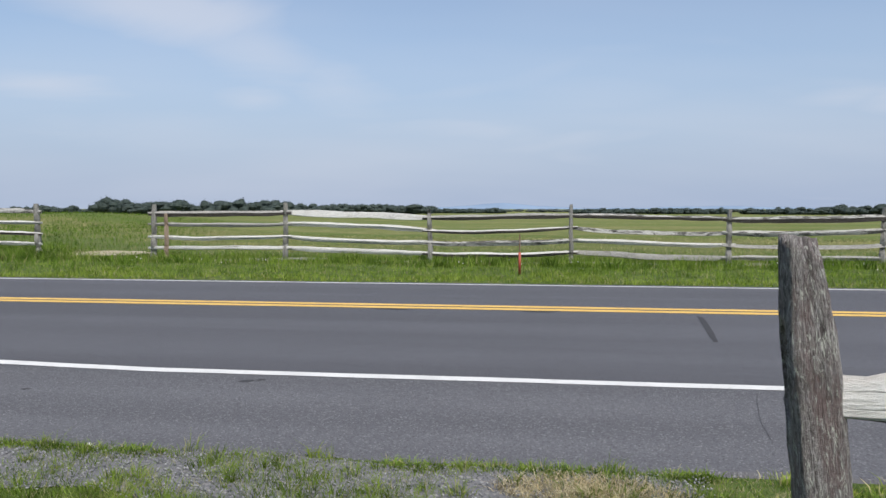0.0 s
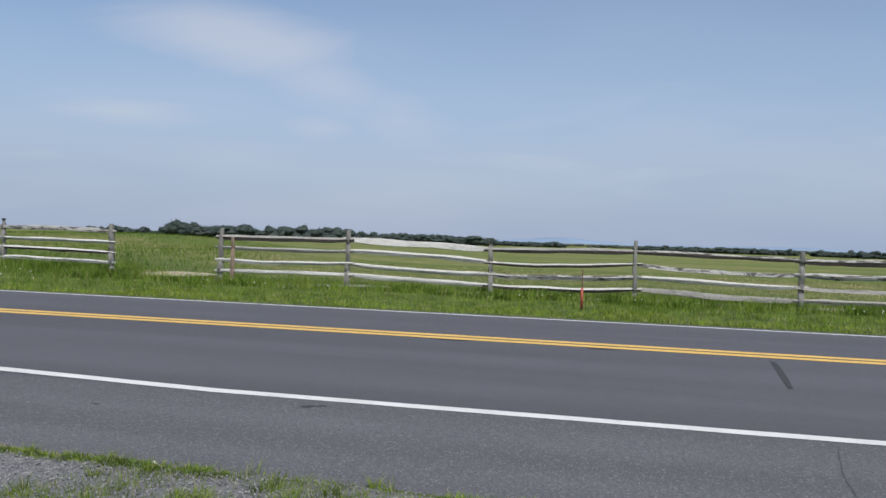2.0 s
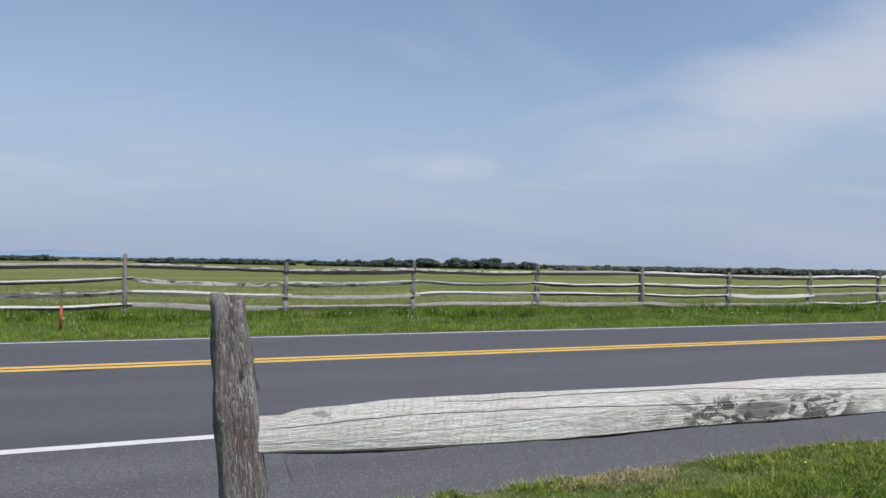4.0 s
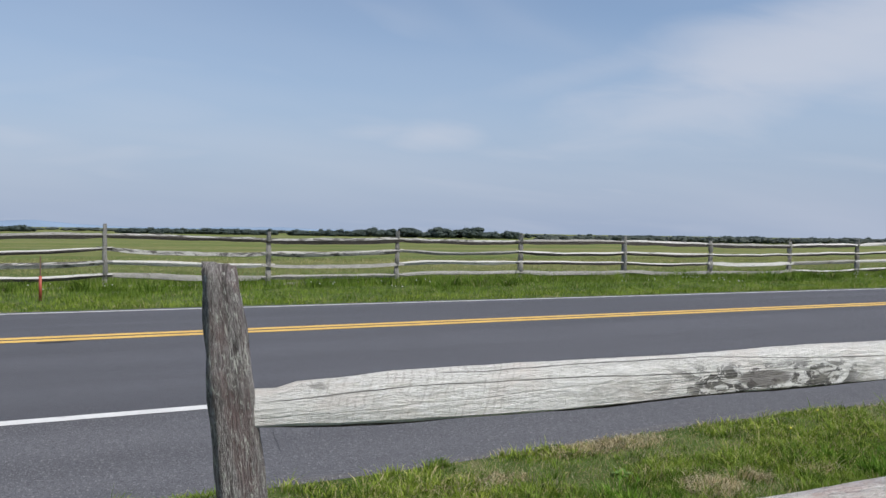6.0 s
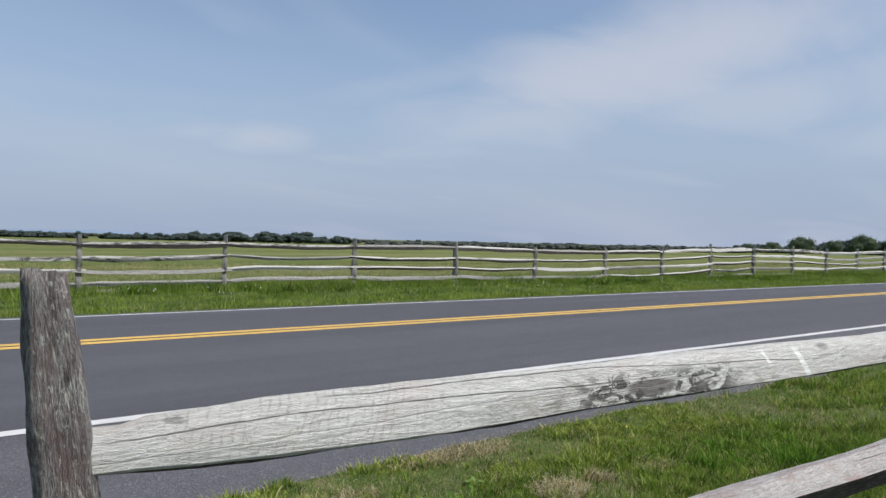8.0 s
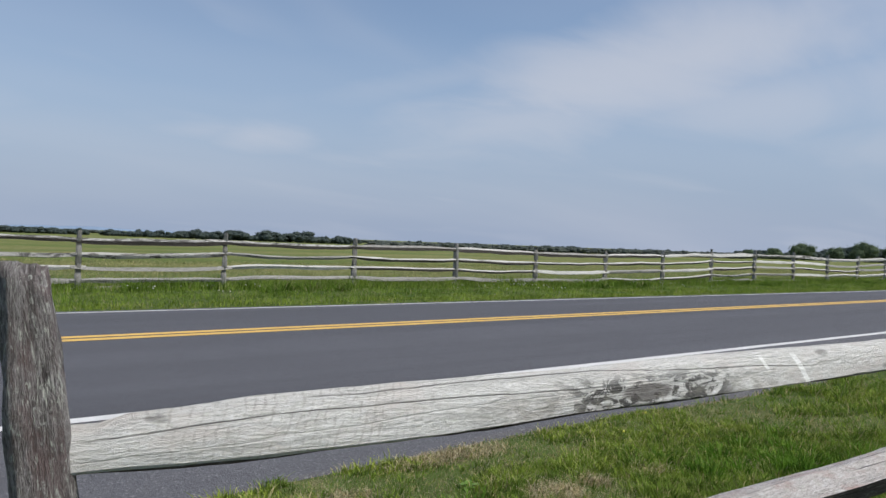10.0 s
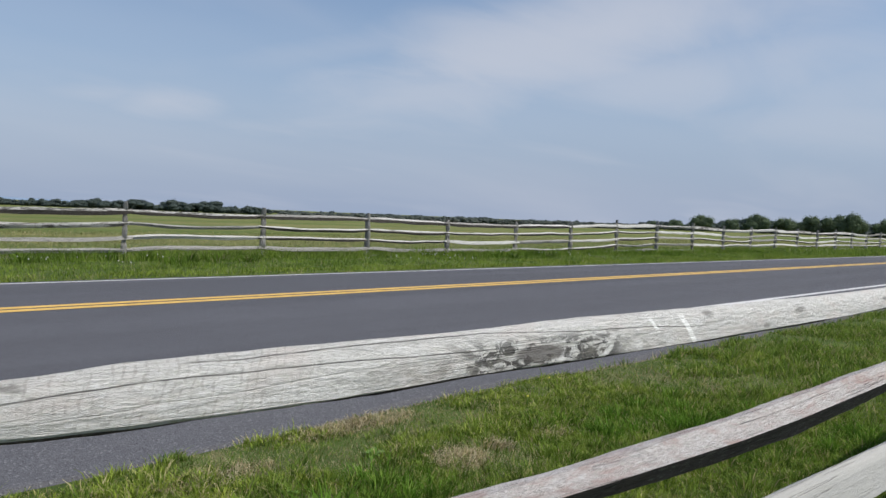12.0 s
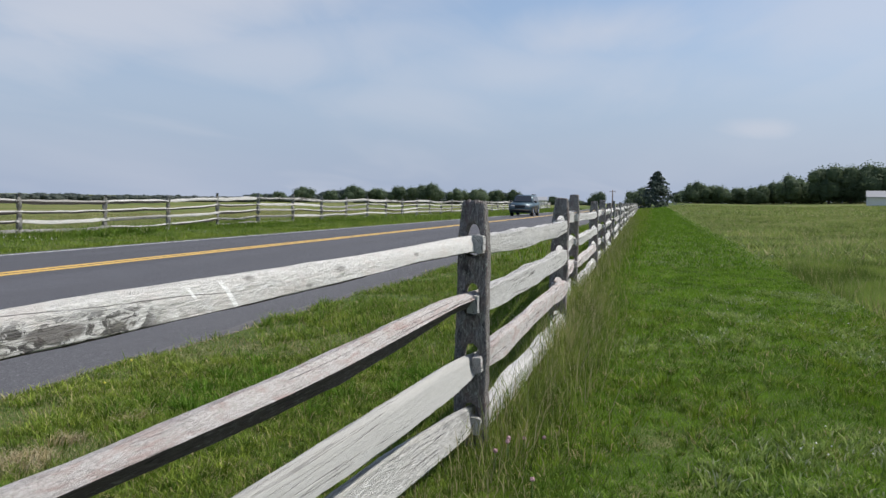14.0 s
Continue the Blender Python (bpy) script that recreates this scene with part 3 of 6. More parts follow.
blob("tar_patch", -0.78, 4.08, 0.035, 0.014, 10, TAR, "small dark tar drip on the shoulder", "tar patch", seed=5)


def crack(points, label):
    """A thin tar-dark crack along a polyline on the road."""
    bm = bmesh.new()
    row = []
    for k, (x, y) in enumerate(points):
        w = 0.0014 if 0 < k < len(points) - 1 else 0.001
        row.append((bm.verts.new((x - w, y, float(road_z(y)) + 0.003)), bm.verts.new((x + w, y + w, float(road_z(y)) + 0.003))))
    for (a, b), (c, d) in zip(row, row[1:]):
        bm.faces.new((a, b, d, c))
    tagged(part("road_crack", bm, TAR), label, "crack", kind="structure")


crack([(3.84 + 0.0135 * k + 0.0028 * k * k + 0.004 * math.sin(k * 1.9), 3.52 + 0.16 * k) for k in range(8)], "thin wandering crack in the asphalt shoulder")

# gravel pull-in between turf and pavement
def gravel_low(x):
    return np.interp(x, (-8, -1.76, -1.29, -0.75, -0.28, 0.0, 0.31, 0.58, 1.2, 1.8, 3.4), (2.70, 2.62, 2.58, 2.43, 2.38, 2.37, 2.44, 2.54, 2.50, 2.46, 2.70)) + 0.05 * np.sin(x * 4.1) + 0.03 * np.sin(x * 9.7)


gx = np.arange(-7, 3.4, 0.1)
gv = np.stack([np.stack((gx, yy, terrain(gx, yy) + 0.007), -1) for yy in [(gravel_low(gx) - 0.10) * (1 - k / 9) + (road_edge(gx) - 0.04) * k / 9 for k in range(10)]], 0)
gk = np.arange(10 * len(gx)).reshape(10, -1)
gravel = arrays("gravel_pullin", gv.reshape(-1, 3), np.stack((gk[:-1, :-1], gk[:-1, 1:], gk[1:, 1:], gk[1:, :-1]), -1).reshape(-1, 4), GRAVEL_BED)
tagged(gravel, "grey crushed stone strip beside the pavement", "gravel", kind="structure")


def pebbles(name, n, x0, x1, lo, hi, s0, s1, material, label):
    """Loose stones as squashed, jittered octahedra."""
    x = rng.uniform(x0, x1, n)
    y = lo(x) + (hi(x) - lo(x)) * rng.uniform(0, 1, n)
    s = s0 + (s1 - s0) * rng.uniform(0, 1, n) ** 3
    base = np.array(((1, 0, 0), (0, 1, 0), (-1, 0, 0), (0, -1, 0), (0, 0, 0.7), (0, 0, -0.7)), float)
    a = rng.uniform(0, 6.283, n)
    v = base[None] * s[:, None, None] * rng.uniform(0.6, 1.25, (n, 6, 3))
    c, sn = np.cos(a)[:, None], np.sin(a)[:, None]
    v = np.stack((v[..., 0] * c - v[..., 1] * sn * 0.8, v[..., 0] * sn + v[..., 1] * c * 0.8, v[..., 2]), -1)
    v += np.stack((x, y, terrain(x, y) + 0.012 + s * rng.uniform(-0.3, 0.4, n)), -1)[:, None]
    f = np.array(((0, 1, 4), (1, 2, 4), (2, 3, 4), (3, 0, 4), (1, 0, 5), (2, 1, 5), (3, 2, 5), (0, 3, 5)))
    ob = arrays(name, v.reshape(-1, 3), (np.arange(n)[:, None, None] * 6 + f).reshape(-1, 3), material)
    return tagged(ob, label, "gravel", kind="stuff")


pebbles("gravel_stones", 18000, -6.5, 1.2, lambda x: gravel_low(x) - 0.14, lambda x: road_edge(x) - 0.03, 0.002, 0.011, STONE, "loose grey and whitish crushed stones")
pebbles("gravel_stones", 4500, 1.0, 3.4, lambda x: gravel_low(x) - 0.2, lambda x: road_edge(x) - 0.03, 0.002, 0.011, STONE, "loose grey crushed stones between thin grass")

# ---- wooden fences ----
# cross-sections of split timber, as (towards the road user, up)
SECTIONS = {
    "slab": ((0.80, -1.0), (1.0, -0.80), (0.92, 0.0), (0.76, 0.74), (0.36, 1.0), (-0.45, 0.78), (-1.0, 0.1), (-0.80, -0.8), (0.0, -1.0)),
    "wedge": ((0.98, 0.26), (0.66, 0.64), (0.22, 1.0), (-0.45, 0.82), (-1.0, 0.25), (-0.75, -0.6), (-0.10, -1.0), (0.26, -1.0), (0.66, -0.36)),
    "keel": ((1.0, 0.22), (0.72, 0.58), (0.24, 1.0), (-0.45, 0.85), (-1.0, 0.3), (-0.8, -0.6), (-0.30, -1.0), (0.30, -1.0), (0.68, -0.38)),
    "board": ((0.70, -1.0), (1.0, -0.84), (0.72, 0.0), (0.40, 0.86), (0.05, 1.0), (-0.75, 0.70), (-1.0, -0.2), (-0.6, -0.95), (0.10, -1.0)),
    "square": ((1.0, -0.9), (1.0, 0.0), (0.96, 0.9), (0.3, 1.0), (-0.9, 0.95), (-1.0, 0.0), (-0.9, -0.95), (0.2, -1.0)),
    "round": ((1.0, -0.1), (0.75, 0.62), (0.1, 1.0), (-0.65, 0.75), (-1.0, 0.1), (-0.7, -0.7), (0.0, -1.0), (0.75, -0.65)),
}


def tube(bm, centres, halves, seed, section="round", fine=1, twist=0.0, rough=0.12):
    """A split log: rings about centres; halves are (half height, half depth); corners stay sharp and irregular."""
    rnd = random.Random(seed)
    corner = [(a * rnd.uniform(0.9, 1.1), b * rnd.uniform(0.92, 1.08)) for a, b in SECTIONS[section]]
    shape, sharp = [], []
    for k, (a, b) in enumerate(corner):
        (p, q), (c, d) = corner[k - 1], corner[(k + 1) % len(corner)]
        turn = abs(math.remainder(math.atan2(d - b, c - a) - math.atan2(b - q, a - p), 2 * math.pi))
        for j in range(fine):
            t = j / fine
            shape.append((a + (c - a) * t, b + (d - b) * t))
            sharp.append(j == 0 and turn > 0.85)
    sides = len(shape)
    rings, along = [], 0.0
    for i, c in enumerate(centres):
        c = Vector(c)
        fwd = (Vector(centres[min(i + 1, len(centres) - 1)]) - Vector(centres[max(i - 1, 0)])).normalized()
        side = fwd.cross(Vector((0, 0, 1)))
        side = side.normalized() if side.length > 0.2 else Vector((1, 0, 0))
        if side.y > 0.2:
            side = -side
        up = side.cross(fwd) if fwd.x >= 0 else fwd.cross(side)
        if up.z < 0:
            up = -up
        if i:
            along += (c - Vector(centres[i - 1])).length
        hh, hd = halves[i]
        tw = twist * (i / len(centres) - 0.5)
        ring = []
        for k, (a, b) in enumerate(shape):
            q = 1 + rough * noise.noise((along * 3.0 + seed, k * 1.7 / fine, seed * 0.37)) + rough * 0.5 * noise.noise((along * 14 + seed, k * 2.9 / fine, 5.0)) + rough * 0.25 * noise.noise((along * 40 + seed, k * 3.1, 8.0))
            a, b = a * math.cos(tw) - b * math.sin(tw), a * math.sin(tw) + b * math.cos(tw)
            ring.append((bm.verts.new(c + side * a * hd * q + up * b * hh * q), along))
        rings.append(ring)
    uvl = bm.loops.layers.uv.verify()
    girth = 3.4 * (max(h[0] for h in halves) + max(h[1] for h in halves)) / sides
    for r0, r1 in zip(rings, rings[1:]):
        for k in range(sides):
            j = (k + 1) % sides
            f = bm.faces.new((r0[k][0], r1[k][0], r1[j][0], r0[j][0]))
            for lp, (u, v) in zip(f.loops, ((r0[k][1], k), (r1[k][1], k), (r1[j][1], k + 1), (r0[j][1], k + 1))):
                lp[uvl].uv = (u, v * girth)
    for ring, flip in ((rings[0], False), (rings[-1], True)):
        vs = [v[0] for v in ring]
        f = bm.faces.new(vs if not flip else list(reversed(vs)))
        for e in f.edges:
            e.smooth = False
        for k, lp in enumerate(f.loops):
            lp[uvl].uv = (ring[0][1] + 0.1 * math.cos(k), 0.1 * math.sin(k))
    for r0, r1 in zip(rings, rings[1:]):
        for k in range(sides):
            if sharp[k]:
                e = bm.edges.get((r0[k][0], r1[k][0]))
                e.smooth = False
    bmesh.ops.recalc_face_normals(bm, faces=bm.faces)
    return rings


def shade_side(bm, rings, columns):
    """The strip of faces between these columns of a log takes the dark material that paints in shade."""
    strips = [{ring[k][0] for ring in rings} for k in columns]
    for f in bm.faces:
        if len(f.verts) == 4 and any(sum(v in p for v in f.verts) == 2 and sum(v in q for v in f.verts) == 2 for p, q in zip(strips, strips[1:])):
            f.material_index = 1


def spread(stops, n):
    """n + 1 even samples of a table of (x, value, ...) stops, smoothly joined."""
    xs = [s[0] for s in stops]
    out = []
    for k in range(n + 1):
        x = xs[0] + (xs[-1] - xs[0]) * k / n
        out.append((x, *[float(np.interp(x, xs, [s[j] for s in stops])) for j in range(1, len(stops[0]))]))
    return out


def rail_between(a, b, half, depth, sag, seed, parent, material, segs=12, fine=1, taper=0.55, label="", wave=0.03, section=""):
    """A split rail from a to b, thinned at both ends where it enters the posts."""
    a, b = Vector(a), Vector(b)
    rnd = random.Random(seed)
    off = rnd.uniform(0, 50)
    cs, hs = [], []
    for k in range(segs + 1):
        t = k / segs
        p = a.lerp(b, t)
        p.z += -sag * 4 * t * (1 - t) + (wave * noise.noise((t * 2.3 + off, 1.5, 0)) + wave * 0.4 * noise.noise((t * 6.5 + off, 4.5, 0))) * min(1, 6 * t * (1 - t))
        p.y += 0.02 * noise.noise((t * 2.1 + off, 7.5, 0))
        e = min(1.0, taper + (1 - taper) * min(t, 1 - t) / 0.13)
        g = 1 + 0.30 * noise.noise((t * 4 + off, 3.3, 1))
        cs.append(p)
        hs.append((half * e * g, depth * e * g))
    bm = bmesh.new()
    section = section or rnd.choice(("slab", "wedge", "keel", "keel", "board"))
    rings = tube(bm, cs, hs, seed, section, fine, twist=rnd.uniform(-0.3, 0.3))
    # keel rails: lower front faces painted dark to stand for shade
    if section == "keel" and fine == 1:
        shade_side(bm, rings, (7, 8, 0))
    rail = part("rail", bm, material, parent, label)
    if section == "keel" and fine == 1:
        rail.data.materials.append(SHADE_FACE)
    return rail


def plain_post(x, y, z0, top, w, d, lean, seed, parent, label="", material=None):
    """A far post: a squared, tapered and weathered timber with a rough top."""
    rnd = random.Random(seed)
    n = 7
    cs, hs = [], []
    for k in range(n + 1):
        t = k / n
        z = z0 - 0.12 + (top - z0 + 0.12) * t
        cs.append((x + lean * (t - 1) + 0.008 * rnd.uniform(-1, 1), y + 0.01 * rnd.uniform(-1, 1), z))
        g = (1.12 - 0.22 * t) * (0.8 if k == n else 1)
        hs.append((d / 2 * g, w / 2 * g))
    bm = bmesh.new()
    tube(bm, cs, hs, seed, "round")
    return part("post", bm, material or POST_FAR, parent, label)


def slotted_post(cx, cy, z0, top, wide, thick, slots, lean, seed, parent, label="", heading=0.0, thin=0.1, ragged=0.3):
    """A near post: its broad face is pierced by a slot for each pair of rails. Built upright, then turned to its heading."""
    rnd = random.Random(seed)
    nc, cell = 14, wide / 14
    nr = int((top - z0 + 0.15) / 0.02)
    zs = [z0 - 0.15 + (top - z0 + 0.15) * k / nr for k in range(nr + 1)]
    hole_w = wide * 0.27

    def cut(u, z):
        for s, hgt in slots:
            if abs(u / hole_w) ** 2.6 + abs((z - s) / hgt) ** 2.6 < 1:
                return True
        return False

    def place(u, z, f, rim=False):
        t = (z - z0) / (top - z0)
        g = 1.08 - 0.16 * max(t, 0)
        if t > 0.84:
            g *= 1 - 0.22 * ((t - 0.84) / 0.16) ** 1.3
        uu = u * g * (1 + 0.06 * noise.noise((z * 17 + seed, 1.5 if u > 0 else 5.5, seed)) + 0.05 * noise.noise((z * 5 + seed, 0.5 if u > 0 else 3.5, seed)))
        if rim:
            s, hgt = min(slots, key=lambda o: abs(z - o[0]))
            k = (abs(u / hole_w) ** 2.6 + abs((z - s) / hgt) ** 2.6 + 1e-6) ** (-1 / 2.6)
            uu, z = uu * k, s + (z - s) * k
        th = thick / 2 * (1.06 - 0.12 * max(t, 0)) * (1 - 0.22 * max(0, (t - 0.9) / 0.1)) * (1 - thin * float(sstep(0.45, 1.0, t)))
        ridge = 1 + 0.14 * noise.noise((u * 30 + seed, z * 3, seed)) + 0.11 * noise.noise((u * 80, z * 9, seed)) + 0.06 * noise.noise((u * 150, z * 40, seed))
        edge = 1 - 0.22 * max(0.0, abs(u) / (wide / 2) - 0.7) / 0.3
        if t > 0.88:
            z += ragged * ((t - 0.88) / 0.12) ** 2 * (0.020 * noise.noise((u * 38 + seed, f * 1.5, 9)) + 0.006 * noise.noise((u * 120 + seed, f * 3.0, 4)) - 0.016 * abs(u / (wide / 2)) ** 3 - 0.008 * f)
        return Vector((cx + lean[0] * (t - 1) + f * th * ridge * edge, cy + lean[1] * (t - 1) + uu, z))

    bm = bmesh.new()
    uvl = bm.loops.layers.uv.verify()
    us = [-wide / 2 + cell * k for k in range(nc + 1)]
    grid = {}

    def vert(i, j, f):
        if (i, j, f) not in grid:
            p = place(us[i], zs[j], f, (i, j) in rims)
            grid[i, j, f] = bm.verts.new(p)
        return grid[i, j, f]

    keep = {(i, j) for i in range(nc) for j in range(nr) if not cut((us[i] + us[i + 1]) / 2, (zs[j] + zs[j + 1]) / 2)}

    lost = {(i, j) for i in range(nc) for j in range(nr)} - keep
    rims = {(i + a, j + b) for i, j in lost for a in (0, 1) for b in (0, 1)} & {(i + a, j + b) for i, j in keep for a in (0, 1) for b in (0, 1)}

    def face(vs, uv):
        f = bm.faces.new(vs)
        for lp, (a, b) in zip(f.loops, uv):
            lp[uvl].uv = (b, a)

    for i, j in keep:
        for f in (-1, 1):
            vs = [vert(i, j, f), vert(i + 1, j, f), vert(i + 1, j + 1, f), vert(i, j + 1, f)]
            uv = [(us[i], zs[j]), (us[i + 1], zs[j]), (us[i + 1], zs[j + 1]), (us[i], zs[j + 1])]
            uv = [(a + 0.4 * f, b) for a, b in uv]
            if f == 1:
                face(vs, uv)
            else:
                face(vs[::-1], uv[::-1])
        for di, dj, e0, e1 in ((-1, 0, (i, j), (i, j + 1)), (1, 0, (i + 1, j + 1), (i + 1, j)), (0, -1, (i + 1, j), (i, j)), (0, 1, (i, j + 1), (i + 1, j + 1))):
            if (i + di, j + dj) not in keep:
                vs = [vert(*e0, -1), vert(*e0, 1), vert(*e1, 1), vert(*e1, -1)]
                t2 = thick if di else thick
                uv = [(1.0, zs[e0[1]] + us[e0[0]] * (dj != 0)), (1.0 + t2, zs[e0[1]] + us[e0[0]] * (dj != 0)), (1.0 + t2, zs[e1[1]] + us[e1[0]] * (dj != 0)), (1.0, zs[e1[1]] + us[e1[0]] * (dj != 0))]
                face(vs, uv)
    bmesh.ops.recalc_face_normals(bm, faces=bm.faces)
    through_edges = {bm.edges.get((grid[i, j, -1], grid[i, j, 1])) for i, j, f in grid if f == 1 and (i, j, -1) in grid} - {None}
    bmesh.ops.rotate(bm, cent=(cx, cy, 0), matrix=Matrix.Rotation(radians(heading), 3, "Z"), verts=bm.verts)
    across = list(through_edges)
    bmesh.ops.subdivide_edges(bm, edges=across, cuts=7)
    bm.normal_update()
    for v in bm.verts:
        p = v.co
        ridge = 0.0030 * noise.noise((p.x * 70, p.y * 70, p.z * 5 + seed)) + 0.0022 * noise.noise((p.x * 160, p.y * 160, p.z * 26 + seed))
        if p.z > top - 0.05:
            v.co.z += ragged * (p.z - top + 0.05) / 0.05 * (0.006 * noise.noise((p.x * 70, p.y * 70, seed)) + 0.003 * noise.noise((p.x * 230, p.y * 230, seed)))
        v.co += v.normal * ridge
    return part("post", bm, POST_WOOD, parent, label, smooth=True)


# near fence: posts (x, y, top, lean along x)
NEAR = [(3.066, 0.770, 1.160), (6.475, 0.300, 1.195), (9.63, 0.27, 1.23), (12.9, 0.50, 1.295), (16.1, 0.49, 1.22), (19.35, 0.57, 1.26), (22.6, 0.62, 1.20)]
NEAR += [(22.6 + 3.25 * k, 0.62 + 0.055 * k, 1.22 + 0.05 * math.sin(k * 2.3)) for k in range(1, 34)]
SLOT_Z = (1.0, 0.72, 0.435, 0.15)
near_fence = thing("split_rail_fence", (0, 0, 0), "weathered silver-grey post-and-rail fence beside the grass path", "fence")


def near_ground(x, y):
    return float(terrain(x, y))


for k, (x, y, top) in enumerate(NEAR):
    g = near_ground(x, y)
    if k < 7:
        lean = (-0.120, 0.0) if k == 0 else (0.012 * math.sin(k * 2.0), 0.02 * math.cos(k * 1.3))
        zs = [((0.945, 0.60, 0.27, 0.04)[i] if k == 0 else SLOT_Z[i] + 0.008 + 0.02 * math.sin(k * 3 + i) * (k > 1), 0.078) for i in range(4)]
        slotted_post(x, y, g, top, 0.150 if k else 0.14, 0.090 if k else 0.083, [(s, h) for s, h in zs if s > 0.1], lean, 11 + k, near_fence, heading=-9 if k == 0 else 0, thin=0.13 if k == 0 else 0.08, ragged=1.0 if k == 0 else 0.3)
    else:
        plain_post(x, y, g, g * 0.8 + top, 0.15, 0.10, 0.02 * math.sin(k * 1.7), 60 + k, near_fence)

# first bay, rail by rail: x, z, half height, half depth
FIRST = (
    (((3.09, 0.953, 0.888), (3.165, 0.955, 0.888), (3.185, 0.965, 0.887), (3.25, 0.969, 0.884), (3.36, 0.981, 0.883), (3.5, 0.986, 0.884), (3.8, 0.990, 0.887), (4.04, 0.994, 0.897), (4.29, 1.003, 0.902), (4.65, 1.006, 0.910), (5.16, 1.013, 0.926), (5.77, 1.021, 0.950), (6.1, 1.028, 0.952), (6.54, 1.035, 0.956)), 0.040, "slab", RAIL_TOP, "bleached top rail with a sooty mould stain"),
    (((3.09, 0.635, 0.585), (3.5, 0.645, 0.575), (3.93, 0.654, 0.574), (4.37, 0.668, 0.577), (4.87, 0.690, 0.580), (5.2, 0.708, 0.592), (5.61, 0.734, 0.622), (6.2, 0.760, 0.690), (6.54, 0.764, 0.704)), 0.054, "keel", RAIL_WARM, "pinkish-grey split rail, its stained lower face painted dark as in shade"),
    (((3.09, 0.34, 0.24), (4.2, 0.385, 0.25), (4.71, 0.408, 0.268), (5.19, 0.429, 0.272), (5.59, 0.446, 0.281), (6.13, 0.470, 0.322), (6.35, 0.470, 0.355), (6.54, 0.462, 0.38)), 0.050, "board", RAIL_SMOOTH, "broad smooth pale split rail"),
    (((3.09, 0.14, 0.02), (4.2, 0.19, 0.04), (5.26, 0.226, 0.06), (5.6, 0.240, 0.068), (6.2, 0.230, 0.09), (6.55, 0.215, 0.11)), 0.048, "board", RAIL_FAR, "lowest rail half hidden in grass"),
)
for i, (stops, depth, section, mat, lab) in enumerate(FIRST):
    rows = [(x, hi - (0.012, 0.009, 0.008, 0.0)[i] * min(1, (x - 3.05) * 2) * (1 - 0.8 * float(sstep(5.2, 6.2, x))), lo) for x, hi, lo in spread(stops, 100)]
    ya, yb = 0.735, 0.305
    cs = [(x, ya + (yb - ya) * (x - 3.1) / 3.36 + 0.006 * math.sin(x * 2.1 + i), (hi + lo) / 2) for x, hi, lo in rows]
    bm = bmesh.new()
    ends = [min(1.0, 0.6 + 1.4 * min(x - 3.05, 6.6 - x)) for x, hi, lo in rows]
    rings = tube(bm, cs, [((hi - lo) / 2, depth * e) for (x, hi, lo), e in zip(rows, ends)], 5 + i, section, 2, twist=0.06, rough=0.07)
    # lower faces of the upper two rails are darkened as if shaded
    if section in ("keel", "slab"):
        shade_side(bm, rings, (14, 15, 16, 17, 0) if section == "keel" else (14, 15, 16, 17, 0, 1))
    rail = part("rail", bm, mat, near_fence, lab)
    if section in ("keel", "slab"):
        rail.data.materials.append(SHADE_FACE)

mats = (RAIL_PALE, RAIL_MOULD, RAIL_GREY)
for k in range(1, len(NEAR) - 1):
    (xa, ya, ta), (xb, yb, tb) = NEAR[k], NEAR[k + 1]
    ga, gb = near_ground(xa, ya), near_ground(xb, yb)
    for i in range(4):
        rnd = random.Random(k * 10 + i)
        za, zb = ga * (k > 6) + SLOT_Z[i] - 0.01 + 0.02 * math.sin(k * 3 + i) * (k > 1), gb * (k > 6) + SLOT_Z[i] + 0.02 * math.sin(k * 3 + 3 + i)
        s = -0.032 if k % 2 else 0.032
        fine = k < 6
        rail_between((xa - 0.085, ya + s, za + rnd.uniform(-0.01, 0.01)), (xb + 0.10, yb + s, zb + rnd.uniform(-0.01, 0.01)), rnd.uniform(0.05, 0.066), rnd.uniform(0.035, 0.045), rnd.uniform(-0.005, 0.02), 300 + k * 5 + i, near_fence, (RAIL_WARM if i == 2 and k < 4 else mats[0 if k < 5 or rnd.random() < 0.6 else rnd.randrange(3)]), 26 if fine else 8, 2 if fine else 1, wave=0.014, section="square" if k < 5 else "", taper=0.7 if k < 5 else 0.55)

# far fence, right of the field entrance and left of it: post x, top
FAR_Y = 16.2
FAR_R = [(-6.43, 1.31), (-3.225, 1.345), (0.112, 1.195), (3.243, 1.30), (6.57, 1.182), (9.66, 1.245), (13.095, 1.23), (16.47, 1.20), (19.68, 1.175), (23.035, 1.165), (26.23, 1.185), (29.34, 1.32), (32.55, 1.36)]
FAR_R += [(32.55 + 3.25 * k, 1.30 + 0.05 * math.sin(k * 1.9)) for k in range(1, 30)]
FAR_L = [(-9.45, 1.33), (-12.6, 1.385), (-15.62, 1.465), (-18.38, 1.55)] + [(-18.4 - 3.1 * k, 1.56 + 0.04 * math.sin(k * 2.2)) for k in range(1, 12)]
# heights of the rails at the first posts, top to bottom
RAIL_Z = {0: (1.09, 0.85, 0.55, 0.29), 1: (1.13, 0.86, 0.58, 0.32), 2: (1.00, 0.72, 0.45, 0.21), 3: (1.06, 0.81, 0.52, 0.26), 4: (0.99, 0.70, 0.44, 0.16), 5: (1.03, 0.77, 0.45, 0.18)}
